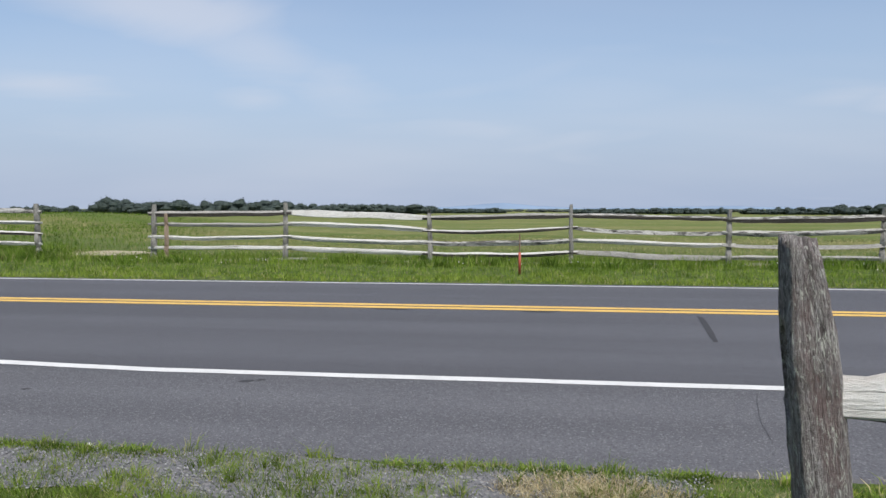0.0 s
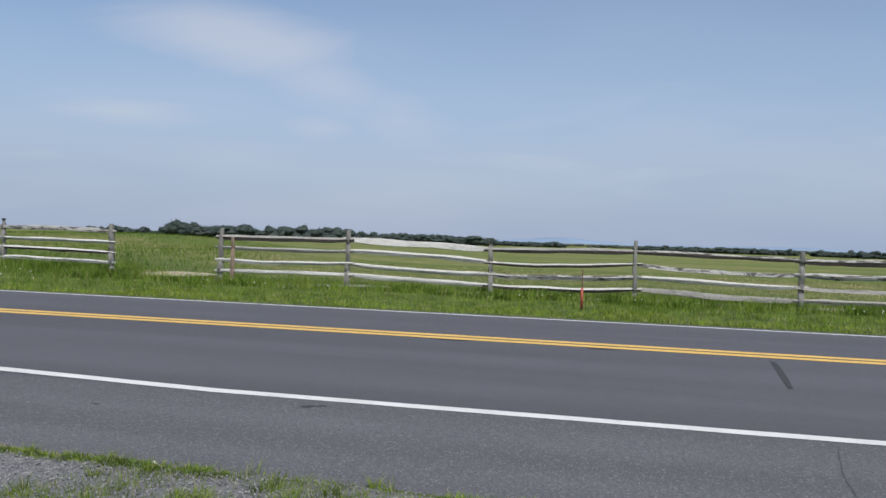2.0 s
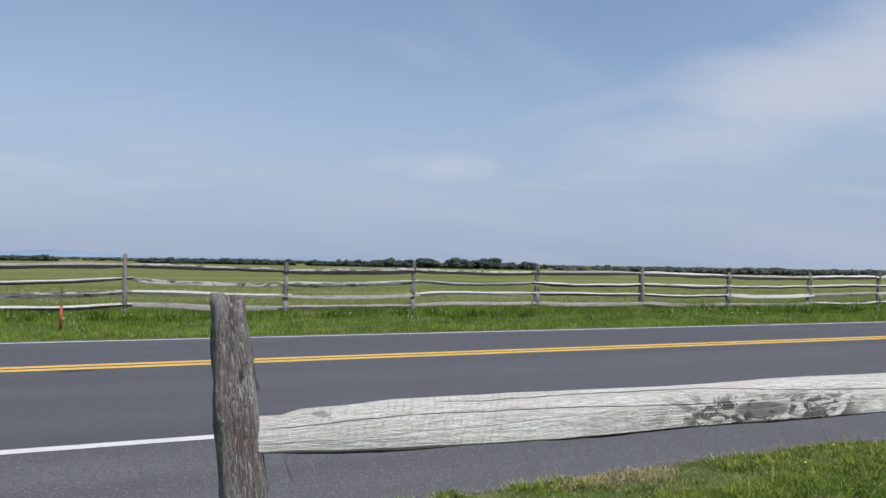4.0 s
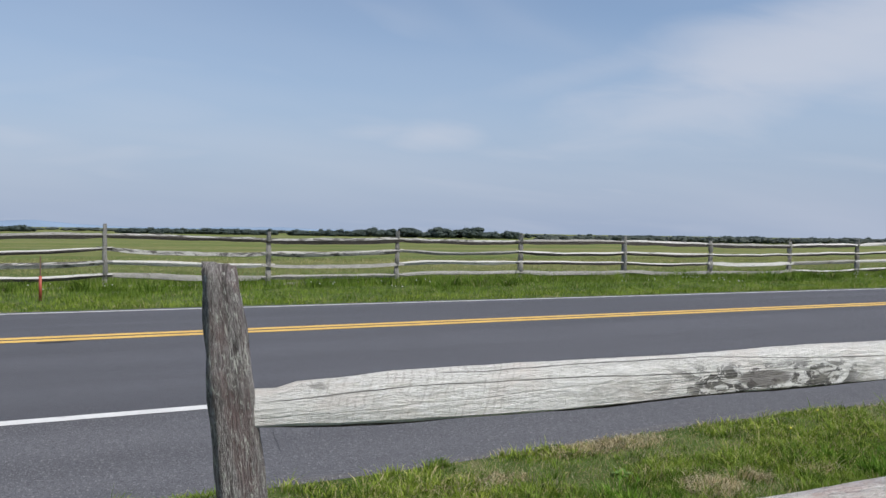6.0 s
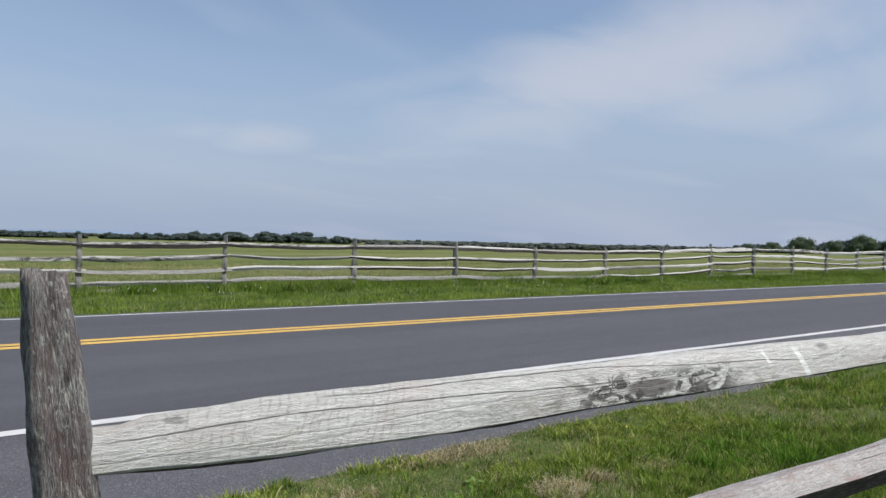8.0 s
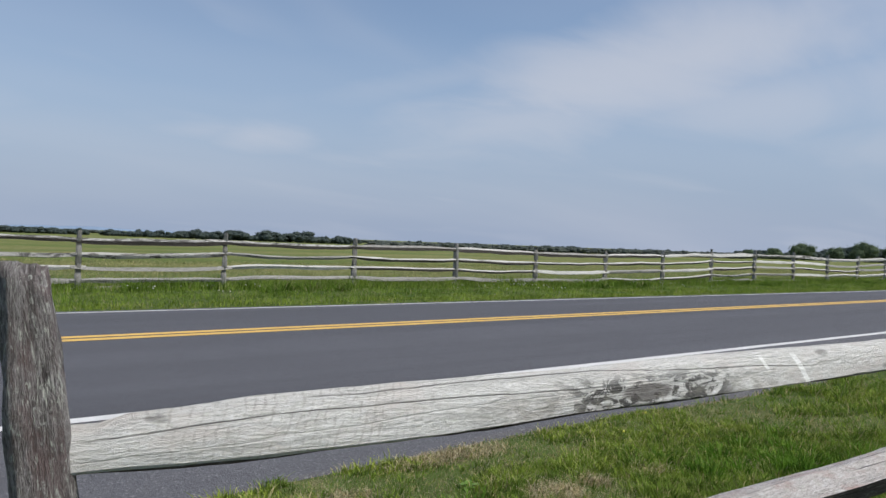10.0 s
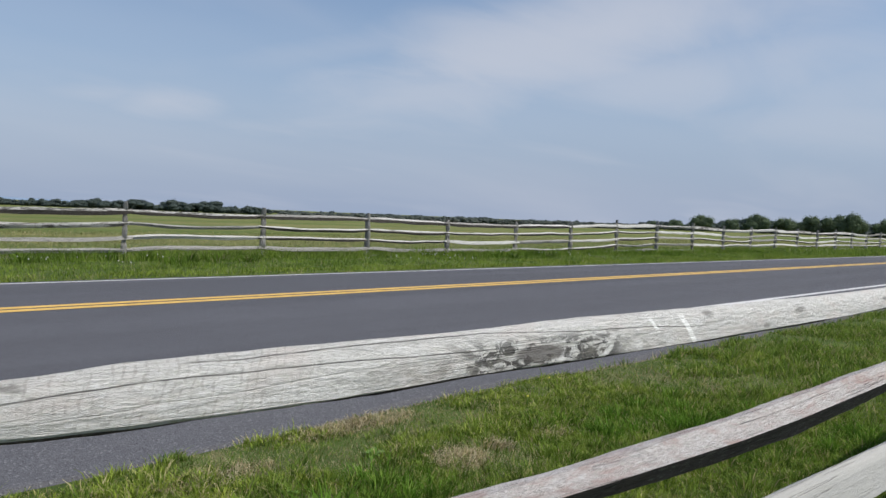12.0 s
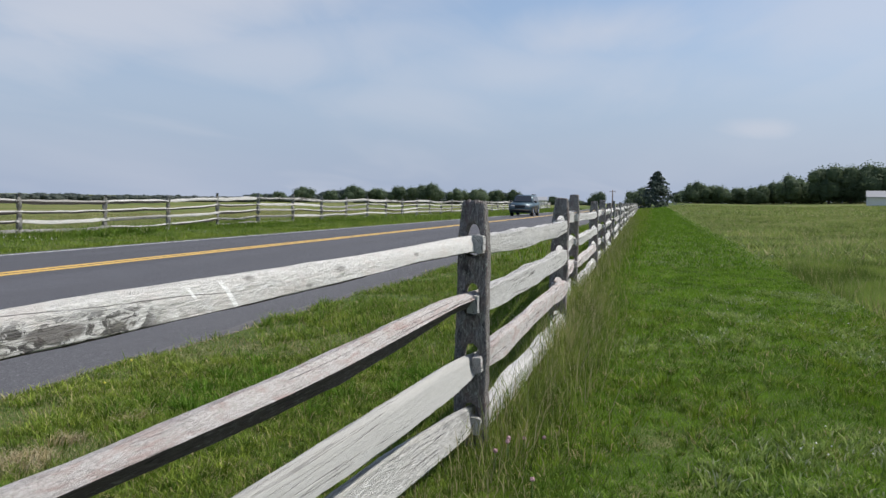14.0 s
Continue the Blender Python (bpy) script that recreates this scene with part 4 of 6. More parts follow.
# wood of the rails in the first bays, top to bottom: pale, mouldy or grey; k: shade painted below
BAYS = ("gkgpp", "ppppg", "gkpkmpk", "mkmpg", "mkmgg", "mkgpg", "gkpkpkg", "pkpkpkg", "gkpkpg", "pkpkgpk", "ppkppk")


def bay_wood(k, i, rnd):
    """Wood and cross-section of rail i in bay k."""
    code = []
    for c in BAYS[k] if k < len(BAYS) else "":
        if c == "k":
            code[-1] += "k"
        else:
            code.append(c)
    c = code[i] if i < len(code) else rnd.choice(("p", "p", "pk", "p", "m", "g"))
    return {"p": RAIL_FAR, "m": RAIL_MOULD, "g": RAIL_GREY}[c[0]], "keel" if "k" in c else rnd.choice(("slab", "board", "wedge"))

far_fence = thing("split_rail_fence", (0, 0, 0), "long weathered post-and-rail fence along the far verge", "fence")
side_fence = thing("split_rail_fence", (0, 0, 0), "weathered post-and-rail fence beyond the field entrance", "fence")
for fence, posts, seed in ((far_fence, FAR_R, 500), (side_fence, FAR_L, 900)):
    levels = []
    for k, (x, top) in enumerate(posts):
        rnd = random.Random(seed + k)
        g = float(terrain(x, FAR_Y))
        plain_post(x, FAR_Y, g, top, 0.112 + rnd.uniform(-0.015, 0.02), 0.19, rnd.uniform(-0.05, 0.05), seed + k, fence)
        lv = RAIL_Z.get(k) if fence is far_fence else None
        if lv is None:
            lv = [top - d + rnd.uniform(-0.03, 0.03) for d in (0.21, 0.47, 0.74, 0.98)]
        levels.append([*lv, max(g - 0.01, lv[3] - 0.27)])
    for k in range(len(posts) - 1):
        for i in range(5):
            rnd = random.Random(seed + k * 7 + i)
            sgn = 1 if posts[k + 1][0] > posts[k][0] else -1
            s = 0.03 if k % 2 else -0.03
            wood, section = bay_wood(k if fence is far_fence else k + 20, i, rnd) if i < 4 else (RAIL_GREY, "slab")
            rail_between((posts[k][0] - 0.15 * sgn, FAR_Y + s, levels[k][i]), (posts[k + 1][0] + 0.15 * sgn, FAR_Y + s, levels[k + 1][i]), rnd.uniform(0.038, 0.057) * (1.3 if i == 0 else 1.0), rnd.uniform(0.036, 0.052), rnd.uniform(-0.02, 0.06), seed + 40 + k * 9 + i, fence, wood, 12, 1, section=section)
# short helper post beside the entrance
plain_post(-6.08, FAR_Y - 0.12, 0.02, 1.10, 0.10, 0.10, 0.0, 77, far_fence, "short brownish extra post", BROWN_WOOD)

# ---- grass ----
def sown(name, x, y, h, w, mat, label, lean=0.45, segs=2):
    ob = blades(name, x, y, h, w, mat, lean, segs)
    return tagged(ob, label, "grass", kind="stuff")


def keep_if(mask, *arrs):
    return [a[mask] for a in arrs]


def lawn(n, x0, x1, y0, y1, h0, h1, w, mat, label, segs=2, mask=None, lean=0.45):
    x, y = scatter(n, x0, x1, y0, y1)
    soft_ = min(0.12 * min(x1 - x0, y1 - y0), 1.2)
    x, y = x + rng.normal(0, soft_, n), y + rng.normal(0, soft_ * 0.6, n)
    x, y = keep_if((y < road_edge(x) - 0.05) | (y > far_edge(x) + 0.05), x, y)
    if mask is not None:
        x, y = keep_if(mask(x, y), x, y)
    p = lumps(x, y, 2.6, 1.0) * 0.6 + lumps(x, y, 7.0, 4.0) * 0.4
    h = (h0 + (h1 - h0) * p) * rng.uniform(0.5, 1.25, len(x))
    return sown("grass", x, y, h, w * rng.uniform(0.7, 1.3, len(x)), mat, label, lean, segs)


def dry_field(x, y):
    """Where the verge is worn and dry: blotches, more of them towards the pavement."""
    return (lumps(x, y, 2.3, 3.0) * 0.45 + lumps(x, y, 5.7, 1.0) * 0.3 + lumps(x, y, 11.0, 2.0) * 0.15 + 0.10) * sstep(1.2, 2.1, y) + 0.16 * sstep(2.2, 3.0, y)


verge_ok = lambda x, y: (y < road_edge(x) - 0.04 + 0.03 * np.sin(x * 9) + 0.02 * np.sin(x * 23)) & (rng.uniform(0, 1, len(x)) < 1.0 - 0.88 * sstep(0.50, 0.70, dry_field(x, y)))
lawn(190000, 3.3, 8.0, -0.1, 3.15, 0.012, 0.045, 0.0038, ROADSIDE, "lush green roadside grass with dry tufts", mask=verge_ok, lean=0.9)
lawn(40000, 8.0, 16.0, -0.1, 3.2, 0.04, 0.11, 0.010, ROADSIDE, "lush green roadside grass", segs=1, mask=verge_ok, lean=0.9)
lawn(36000, 16.0, 70.0, 0.0, 3.2, 0.08, 0.16, 0.022, GRASS, "lush green roadside grass", segs=1, mask=verge_ok)


dry_ok = lambda x, y: (y < road_edge(x) - 0.03) & (rng.uniform(0, 1, len(x)) < 0.04 + 0.95 * sstep(0.47, 0.64, dry_field(x, y)))
lawn(70000, 3.3, 9.0, 1.1, 3.12, 0.008, 0.026, 0.0036, STRAW, "dry yellowish grass among the green verge", segs=1, mask=dry_ok, lean=1.6)


def tufts(n, per, x0, x1, y0, y1, h0, h1, w, label, mask=None, mat=None, spread_=0.022):
    """Clumps of grass: blades that fan out from shared roots."""
    cx, cy = scatter(n, x0, x1, y0, y1)
    if mask is not None:
        cx, cy = keep_if(mask(cx, cy), cx, cy)
    size = rng.uniform(0.5, 1.3, len(cx)) ** 1.5
    a = rng.uniform(0, 6.283, (len(cx), per))
    r = np.abs(rng.normal(0, spread_, (len(cx), per))) * size[:, None]
    x, y = (cx[:, None] + r * np.cos(a)).ravel(), (cy[:, None] + r * np.sin(a)).ravel()
    h = ((h0 + (h1 - h0) * rng.uniform(0, 1, (len(cx), per))) * size[:, None]).ravel()
    ob = blades("grass_tuft", x, y, h, w * rng.uniform(0.7, 1.3, len(x)), mat or TUFT, 0.85, 2, heading=a.ravel())
    return tagged(ob, label, "grass", kind="stuff")


tufts(2300, 26, 3.3, 9.0, 0.1, 2.85, 0.02, 0.055, 0.0042, "bushy clumps of roadside grass", verge_ok)
tufts(1300, 22, 9.0, 18.0, 0.3, 3.0, 0.04, 0.10, 0.008, "bushy clumps of roadside grass", verge_ok)
tufts(520, 60, 3.3, 8.5, 0.3, 2.45, 0.03, 0.065, 0.0055, "coarse bushy grass clumps on the verge", lambda x, y: verge_ok(x, y) & (lumps(x, y, 3.1, 2.5) > 0.42), ROADSIDE, 0.055)
EMERALD = grass_mat("emerald_blade", (0.050, 0.122, 0.010), (0.140, 0.275, 0.030), (0.22, 0.36, 0.06), 0.05, 2.0)
tufts(240, 80, 3.4, 8.0, 0.5, 2.3, 0.035, 0.075, 0.0055, "fresh emerald cushions of grass on the verge", lambda x, y: (y < road_edge(x) - 0.15) & (lumps(x, y, 2.0, 9.0) > 0.50), EMERALD, 0.075)
hollow = lambda x, y: np.minimum.reduce([((x - a) / r) ** 2 + ((y - b) / (r * 0.7)) ** 2 for a, b, r in ((4.00, 1.58, 0.17), (4.35, 1.50, 0.13), (3.80, 1.95, 0.22), (4.85, 1.62, 0.15), (4.15, 2.15, 0.26))])
LIME_EDGE = grass_mat("lime_edge_blade", (0.200, 0.290, 0.030), (0.370, 0.450, 0.085), (0.52, 0.46, 0.24), 0.16, 2.0)
tufts(5200, 18, 3.4, 10.0, 1.2, 3.1, 0.022, 0.050, 0.0055, "low yellowish grass next to the asphalt", lambda x, y: (y < road_edge(x) - 0.06) & (hollow(x, y) > 1.0) & (dry_field(x, y) < 0.56) & (rng.uniform(0, 1, len(x)) < sstep(0.34, 0.62, lumps(x, y, 3.3, 4.0) * 0.5 + lumps(x, y, 8.0, 1.0) * 0.2 + 0.30 * sstep(1.3, 0.2, road_edge(x) - y))), LIME_EDGE, 0.035)
lawn(60000, 3.4, 5.3, 1.2, 2.5, 0.016, 0.045, 0.0040, STRAW, "flattened dead straw in small hollows", segs=1, mask=lambda x, y: hollow(x, y) < 1.3 * lumps(x, y, 9.0, 2.0) + 0.25, lean=1.8)
# bright tufts that creep over the edge of the asphalt
edge_ok = lambda x, y: (np.abs(y - road_edge(x) + 0.06) < 0.05) & (lumps(x, x * 0, 2.6, 1.0) > 0.58)
tufts(5200, 22, -5.0, 4.6, 2.8, 3.3, 0.012, 0.036, 0.0045, "bright low grass creeping over the asphalt edge", edge_ok, TUFT, 0.03)
# thin and broken beside the gravel
thin_ok = lambda x, y: (y < gravel_low(x) + 0.02 + 0.04 * np.sin(x * 17) + 0.26 * (lumps(x, y, 7.0, 2.0) - 0.5) + 0.12 * rng.normal(0, 1, len(x)) * (rng.uniform(0, 1, len(x)) < 0.5)) | ((rng.uniform(0, 1, len(x)) < 0.75 * sstep(0.28, 0.66, lumps(x, y, 4.3, 5.0)) * sstep(0.0, 0.6, x)) & (y < road_edge(x) - 0.02)) | ((y > road_edge(x) - 0.13 - 0.05 * np.sin(x * 3.7)) & (y < road_edge(x) - 0.02 + 0.03 * np.sin(x * 13)) & (lumps(x, x * 0, 4.0, 1.0) > 0.40))
lawn(120000, -6.0, 3.4, 1.2, 3.25, 0.025, 0.06, 0.0052, COARSE, "short patchy grass beside the gravel", segs=1, mask=thin_ok, lean=0.9)
tufts(1500, 24, -5.0, 3.4, 1.3, 3.2, 0.025, 0.065, 0.004, "small grass clumps beside the gravel", thin_ok, COARSE)
lawn(140000, -9.0, 3.6, -6.0, 1.35, 0.02, 0.055, 0.011, GRASS, "short lawn round the end of the fence", segs=1, lean=1.0)
lawn(40000, -26.0, -6.0, -6.0, 2.8, 0.03, 0.07, 0.02, GRASS, "short lawn round the end of the fence", segs=1, lean=1.0)
lawn(60000, -9.0, 4.4, -16.0, -3.0, 0.04, 0.12, 0.018, HAY, "uncut meadow behind the standpoint", segs=1)
# mown path and the lawn behind the near fence
path_ok = lambda x, y: y > -2.85 + 0.06 * np.sin(x * 0.9)
lawn(150000, 3.4, 9.0, -3.2, 0.2, 0.015, 0.045, 0.0058, PATH_GRASS, "short mown grass path along the fence", segs=1, mask=path_ok, lean=1.0)
lawn(60000, 9.0, 18.0, -3.2, 0.2, 0.025, 0.06, 0.012, PATH_GRASS, "short mown grass path along the fence", segs=1, mask=path_ok, lean=1.0)
lawn(30000, 70.0, 230.0, -3.2, 0.3, 0.05, 0.11, 0.09, PATH_GRASS, "short mown grass path along the fence", segs=1, mask=path_ok)
lawn(24000, 70.0, 230.0, 0.3, 3.2, 0.08, 0.16, 0.09, GRASS, "lush green roadside grass", segs=1, mask=verge_ok)
lawn(50000, 18.0, 70.0, -3.2, 0.3, 0.04, 0.09, 0.024, PATH_GRASS, "short mown grass path along the fence", segs=1, mask=path_ok)
CLOVER = grass_mat("pale_clover", (0.17, 0.27, 0.055), (0.36, 0.45, 0.14), (0.40, 0.42, 0.28), 0.1, 2.0)
pale_ok = lambda x, y: path_ok(x, y) & (lumps(x, y, 1.5, 6.0) * 0.6 + lumps(x, y, 4.1, 2.0) * 0.4 > 0.56)
tufts(7500, 12, 4.2, 14.0, -2.9, -0.3, 0.02, 0.05, 0.010, "pale clover patches in the mown path", pale_ok, CLOVER, 0.03)
tufts(2200, 18, 4.0, 12.0, -2.9, 0.0, 0.025, 0.07, 0.006, "darker grass clumps in the mown path", lambda x, y: path_ok(x, y) & (lumps(x, y, 1.9, 1.0) > 0.55), GRASS)
tufts(1500, 16, 4.0, 11.0, -2.9, 0.1, 0.025, 0.06, 0.007, "low clumps in the mown grass path", path_ok)
# tall seeding grass along the near fence
def fringe(n, x0, x1, w, segs):
    x = rng.uniform(x0, x1, n)
    fy = np.interp(x, [p[0] for p in NEAR], [p[1] for p in NEAR])
    y = fy + rng.normal(-0.14, 0.17, n)
    h = rng.uniform(0.08, 0.36, n) * (0.5 + 0.6 * lumps(x, y, 3.0, 2.0)) * (0.42 + 0.85 * sstep(5.8, 7.2, x))
    sown("tall_grass", x, y, h, w, FRINGE, "tall uncut seeding grass along the fence", 0.5, segs)


fringe(8500, 3.2, 13.0, 0.0045, 2)
fringe(11000, 13.0, 60.0, 0.011, 1)
# hay field beyond the mown path
hay_ok = lambda x, y: y < -2.85 + 0.06 * np.sin(x * 0.9)
lawn(110000, 4.0, 20.0, -9.0, -2.7, 0.08, 0.22, 0.014, HAY, "uncut hay meadow beside the path", segs=1, mask=hay_ok)
lawn(120000, 20.0, 70.0, -34.0, -2.7, 0.10, 0.24, 0.04, MEADOW, "uncut hay meadow beside the path", segs=1, mask=hay_ok, lean=1.0)
lawn(60000, 70.0, 190.0, -80.0, -2.7, 0.10, 0.24, 0.12, MEADOW, "uncut hay meadow beside the path", segs=1, mask=hay_ok, lean=1.0)
# the mower's pale edge between path and meadow
lawn(5500, 4.0, 24.0, -2.95, -2.55, 0.02, 0.05, 0.010, CLOVER, "pale clippings along the edge of the mown path", segs=1, lean=1.6)
lawn(2600, 24.0, 90.0, -3.0, -2.5, 0.05, 0.10, 0.030, CLOVER, "pale clippings along the edge of the mown path", segs=1, lean=1.6)
# far verge and fields
far_ok = lambda x, y: y > far_edge(x) + 0.02 + 0.05 * np.sin(x * 5)
bare = lambda x, y: ((x + 8.1) / 1.3) ** 2 + ((y - 16.9) / 1.3) ** 2 > 1.5 * lumps(x, y, 4.3, 1.0) * rng.uniform(0.6, 1.2, len(x))
lane = lambda x, y: x < -6.3 - 0.42 * (y - 17) + 0.8 * np.sin(y * 0.7) + rng.normal(0, 0.8, len(x))
lawn(95000, -28.0, 45.0, 11.6, 15.6, 0.03, 0.12, 0.014, VERGE, "lush green far roadside verge", segs=1, mask=lambda x, y: far_ok(x, y) & bare(x, y))
lawn(16000, -28.0, -7.5, 14.4, 17.4, 0.06, 0.34, 0.016, MOUND, "rank dark grass under the fence beyond the entrance", segs=1, mask=bare)
lawn(70000, -28.0, 45.0, 15.2, 17.4, 0.04, 0.31, 0.014, VERGE, "taller uncut grass under the far fence", segs=1, mask=bare)
LIME = grass_mat("lime_verge_blade", (0.160, 0.240, 0.026), (0.300, 0.390, 0.066), (0.40, 0.38, 0.18), 0.08, 0.8)
lime_ok = lambda x, y: far_ok(x, y) & (y < far_edge(x) + 0.25 + 1.5 * lumps(x, x * 0, 0.9, 3.0) * lumps(x, y, 2.2, 7.0) * 2.0)
lawn(46000, -28.0, 45.0, 11.7, 13.4, 0.05, 0.12, 0.016, LIME, "short yellowish mown strip along the far asphalt", segs=1, mask=lime_ok, lean=0.9)
rank_ok = lambda x, y: far_ok(x, y) & bare(x, y) & (rng.uniform(0, 1, len(x)) < sstep(0.40, 0.62, lumps(x, y, 0.7, 5.0) * 0.6 + lumps(x, y, 1.9, 8.0) * 0.4))
lawn(30000, -28.0, 45.0, 13.4, 16.2, 0.05, 0.19, 0.018, MOUND, "rank dark weeds in the far verge", segs=1, mask=rank_ok)
tufts(420, 40, -24.0, 45.0, 14.2, 16.6, 0.06, 0.20, 0.020, "bushy dark weeds at the feet of the far fence", rank_ok, MOUND, 0.10)
lawn(26000, 45.0, 140.0, 11.6, 17.6, 0.12, 0.30, 0.05, VERGE, "lush green far roadside verge", segs=1, mask=far_ok)
lawn(110000, -45.0, 95.0, 17.4, 34.0, 0.03, 0.12, 0.022, FIELD, "open field of tall green and yellowish grass", segs=1, mask=lambda x, y: bare(x, y) & ~lane(x, y), lean=1.5)
lawn(60000, -45.0, -5.0, 17.0, 55.0, 0.05, 0.18, 0.022, MOUND, "lush grass on the rise beyond the entrance", segs=1, mask=lambda x, y: bare(x, y) & lane(x, y))

# ---- trees and distance ----
# leaf colours are lightened, and made translucent, to imitate distance haze
LEAF = leaf_mat("oak_leaves", (0.098, 0.142, 0.082), (0.155, 0.205, 0.115), 0.45)
LEAF_FAR = leaf_mat("far_leaves", (0.066, 0.091, 0.083), (0.092, 0.119, 0.104), 0.4)
NEEDLE = leaf_mat("spruce_needles", (0.052, 0.074, 0.058), (0.088, 0.112, 0.082))
BARK = plain("bark", (0.10, 0.085, 0.07), 0.9, 0.2, vary=0.3)
# the ridge's blue is aerial haze put into its base colour
HILL = plain("haze_painted_ridge", (0.20, 0.27, 0.37), 1.0, 0.0, vary=0.06, scale=0.004)


def lobe_quads(n=4):
    """A rounded lobe as loose quads, n x n on each side of a cube."""
    quads = []
    for ax in range(3):
        for sg in (-1, 1):
            for i in range(n):
                for j in range(n):
                    for p, q in ((i, j), (i + 1, j), (i + 1, j + 1), (i, j + 1)):
                        e = [0.0, 0.0, 0.0]
                        e[ax], e[(ax + 1) % 3], e[(ax + 2) % 3] = sg, 2 * p / n - 1, 2 * q / n - 1
                        quads.append(Vector(e).normalized())
    return np.array([tuple(q) for q in quads])


LOBE, LOBE_FAR = lobe_quads(3), lobe_quads(2)


def crown(h, r, n, seed, conical=False, size=0.085, lobe=None):
    """Leaf clumps of one crown as quads: verts (n*4, 3). Lobes of uneven size leave gaps and a ragged outline."""
    g = np.random.default_rng(seed)
    if conical:
        t = g.uniform(0, 1, n) ** 0.75
        tier = np.floor(t * 9) / 9 + g.uniform(0, 0.07, n)
        a = g.uniform(0, 6.283, n)
        lob = 1 + 0.35 * np.sin(a * 3 + np.floor(t * 9) * 2.1) + 0.25 * np.sin(a * 2 + np.floor(t * 9) * 5.3)
        rad = r * (1.02 - tier) * lob * g.uniform(0.35, 1.05, n)
        c = np.stack((rad * np.cos(a), rad * np.sin(a), h * (0.06 + 0.94 * tier) - 0.16 * rad), 1)
        out = np.stack((np.cos(a), np.sin(a), np.full(n, 0.5)), 1)
        core = np.zeros((0, 3))
    else:
        # one broad dome, swollen by lobes over its upper half
        k = g.integers(11, 16)
        la, up = g.uniform(0, 6.283, k), g.uniform(0.05, 1.0, k)
        flat = np.sqrt(1 - (up * 0.95) ** 2) * g.uniform(0.45, 0.85, k)
        centre = np.stack((r * flat * np.cos(la), r * flat * np.sin(la), h * (0.26 + 0.46 * up * g.uniform(0.8, 1.12, k))), 1)
        radius = np.stack((g.uniform(0.30, 0.46, k) * r,) * 2 + (h * g.uniform(0.17, 0.27, k),), 1)
        centre[0], radius[0] = (0, 0, h * 0.40), (r * 0.72, r * 0.72, h * 0.38)
        weight = radius[:, 0] * radius[:, 2]
        which = g.choice(k, n, p=weight / np.sum(weight))
        d = g.normal(0, 1, (n, 3))
        d /= np.linalg.norm(d, axis=1)[:, None]
        out = d.copy()
        c = centre[which] + d * radius[which] * g.uniform(0.72, 1.22, n)[:, None]
        c[:, 2] = np.clip(c[:, 2], h * 0.02, h * 1.05)
        # denser foliage inside each lobe
        lobe = LOBE_FAR if lobe is None else lobe
        core = (centre[:, None] + lobe[None] * (radius * 0.80)[:, None] * g.uniform(0.90, 1.10, (k, len(lobe), 1))).reshape(-1, 3)
        core[:, 2] = np.clip(core[:, 2], h * 0.01, h)
    u = out + g.normal(0, 0.55, (n, 3))
    u /= np.linalg.norm(u, axis=1)[:, None]
    v = np.cross(u, g.normal(0, 1, (n, 3)))
    v /= np.linalg.norm(v, axis=1)[:, None]
    u = np.cross(u, v)
    s = h * size * g.uniform(0.5, 1.3, n)[:, None]
    return np.concatenate((np.stack((c - u * s, c - v * s * 0.6, c + u * s * 0.9, c + v * s * 0.7), 1).reshape(-1, 3), core))


def limbs(bm, h, r, seed, conical):
    rnd = random.Random(seed)

    def branch(a, b, r0, r1, n=6):
        a, b = Vector(a), Vector(b)
        ax = (b - a).normalized()
        s = ax.orthogonal().normalized()
        q = ax.cross(s)
        rings = [[bm.verts.new(p + (s * math.cos(6.2832 * k / n) + q * math.sin(6.2832 * k / n)) * rr) for k in range(n)] for p, rr in ((a, r0), (a.lerp(b, 0.5) + s * r0 * 0.4, (r0 + r1) / 2), (b, r1))]
        for x, y in zip(rings, rings[1:]):
            for k in range(n):
                bm.faces.new((x[k], x[(k + 1) % n], y[(k + 1) % n], y[k]))

    top = h * (0.95 if conical else 0.6)
    branch((0, 0, -0.3), (0, 0, top), h * 0.028, h * 0.006 if conical else h * 0.014, 8)
    for k in range(7):
        a = 2.4 * k + rnd.uniform(-0.4, 0.4)
        z = h * rnd.uniform(0.22, 0.55)
        e = r * rnd.uniform(0.4, 0.75)
        branch((0, 0, z), (e * math.cos(a), e * math.sin(a), z + h * (0.02 if conical else 0.2)), h * 0.011, h * 0.003, 5)


def make_tree(name, h, r, seed, label, conical=False, n=900, at=(0, 0, 0)):
    """A tapered trunk with limbs under a crown of separate leaf clumps."""
    t = thing(name, at, label, "tree", "trees across the fields")
    bm = bmesh.new()
    limbs(bm, h, r, seed, conical)
    part("trunk", bm, BARK, t)
    v = crown(h, r, n, seed, conical, 0.024 if not conical else 0.040, LOBE)
    arrays("crown", v, np.arange(len(v)).reshape(-1, 4), NEEDLE if conical else LEAF, t)
    return t


EYE0 = (2.8, -0.5)


def spot(azm, dist):
    x, y = EYE0[0] + dist * math.sin(radians(azm)), EYE0[1] + dist * math.cos(radians(azm))
    return x, y, float(terrain(x, y))


def height_for(dist, z, elev):
    return max(2.5, dist * math.tan(radians(elev)) + 1.21 - z)


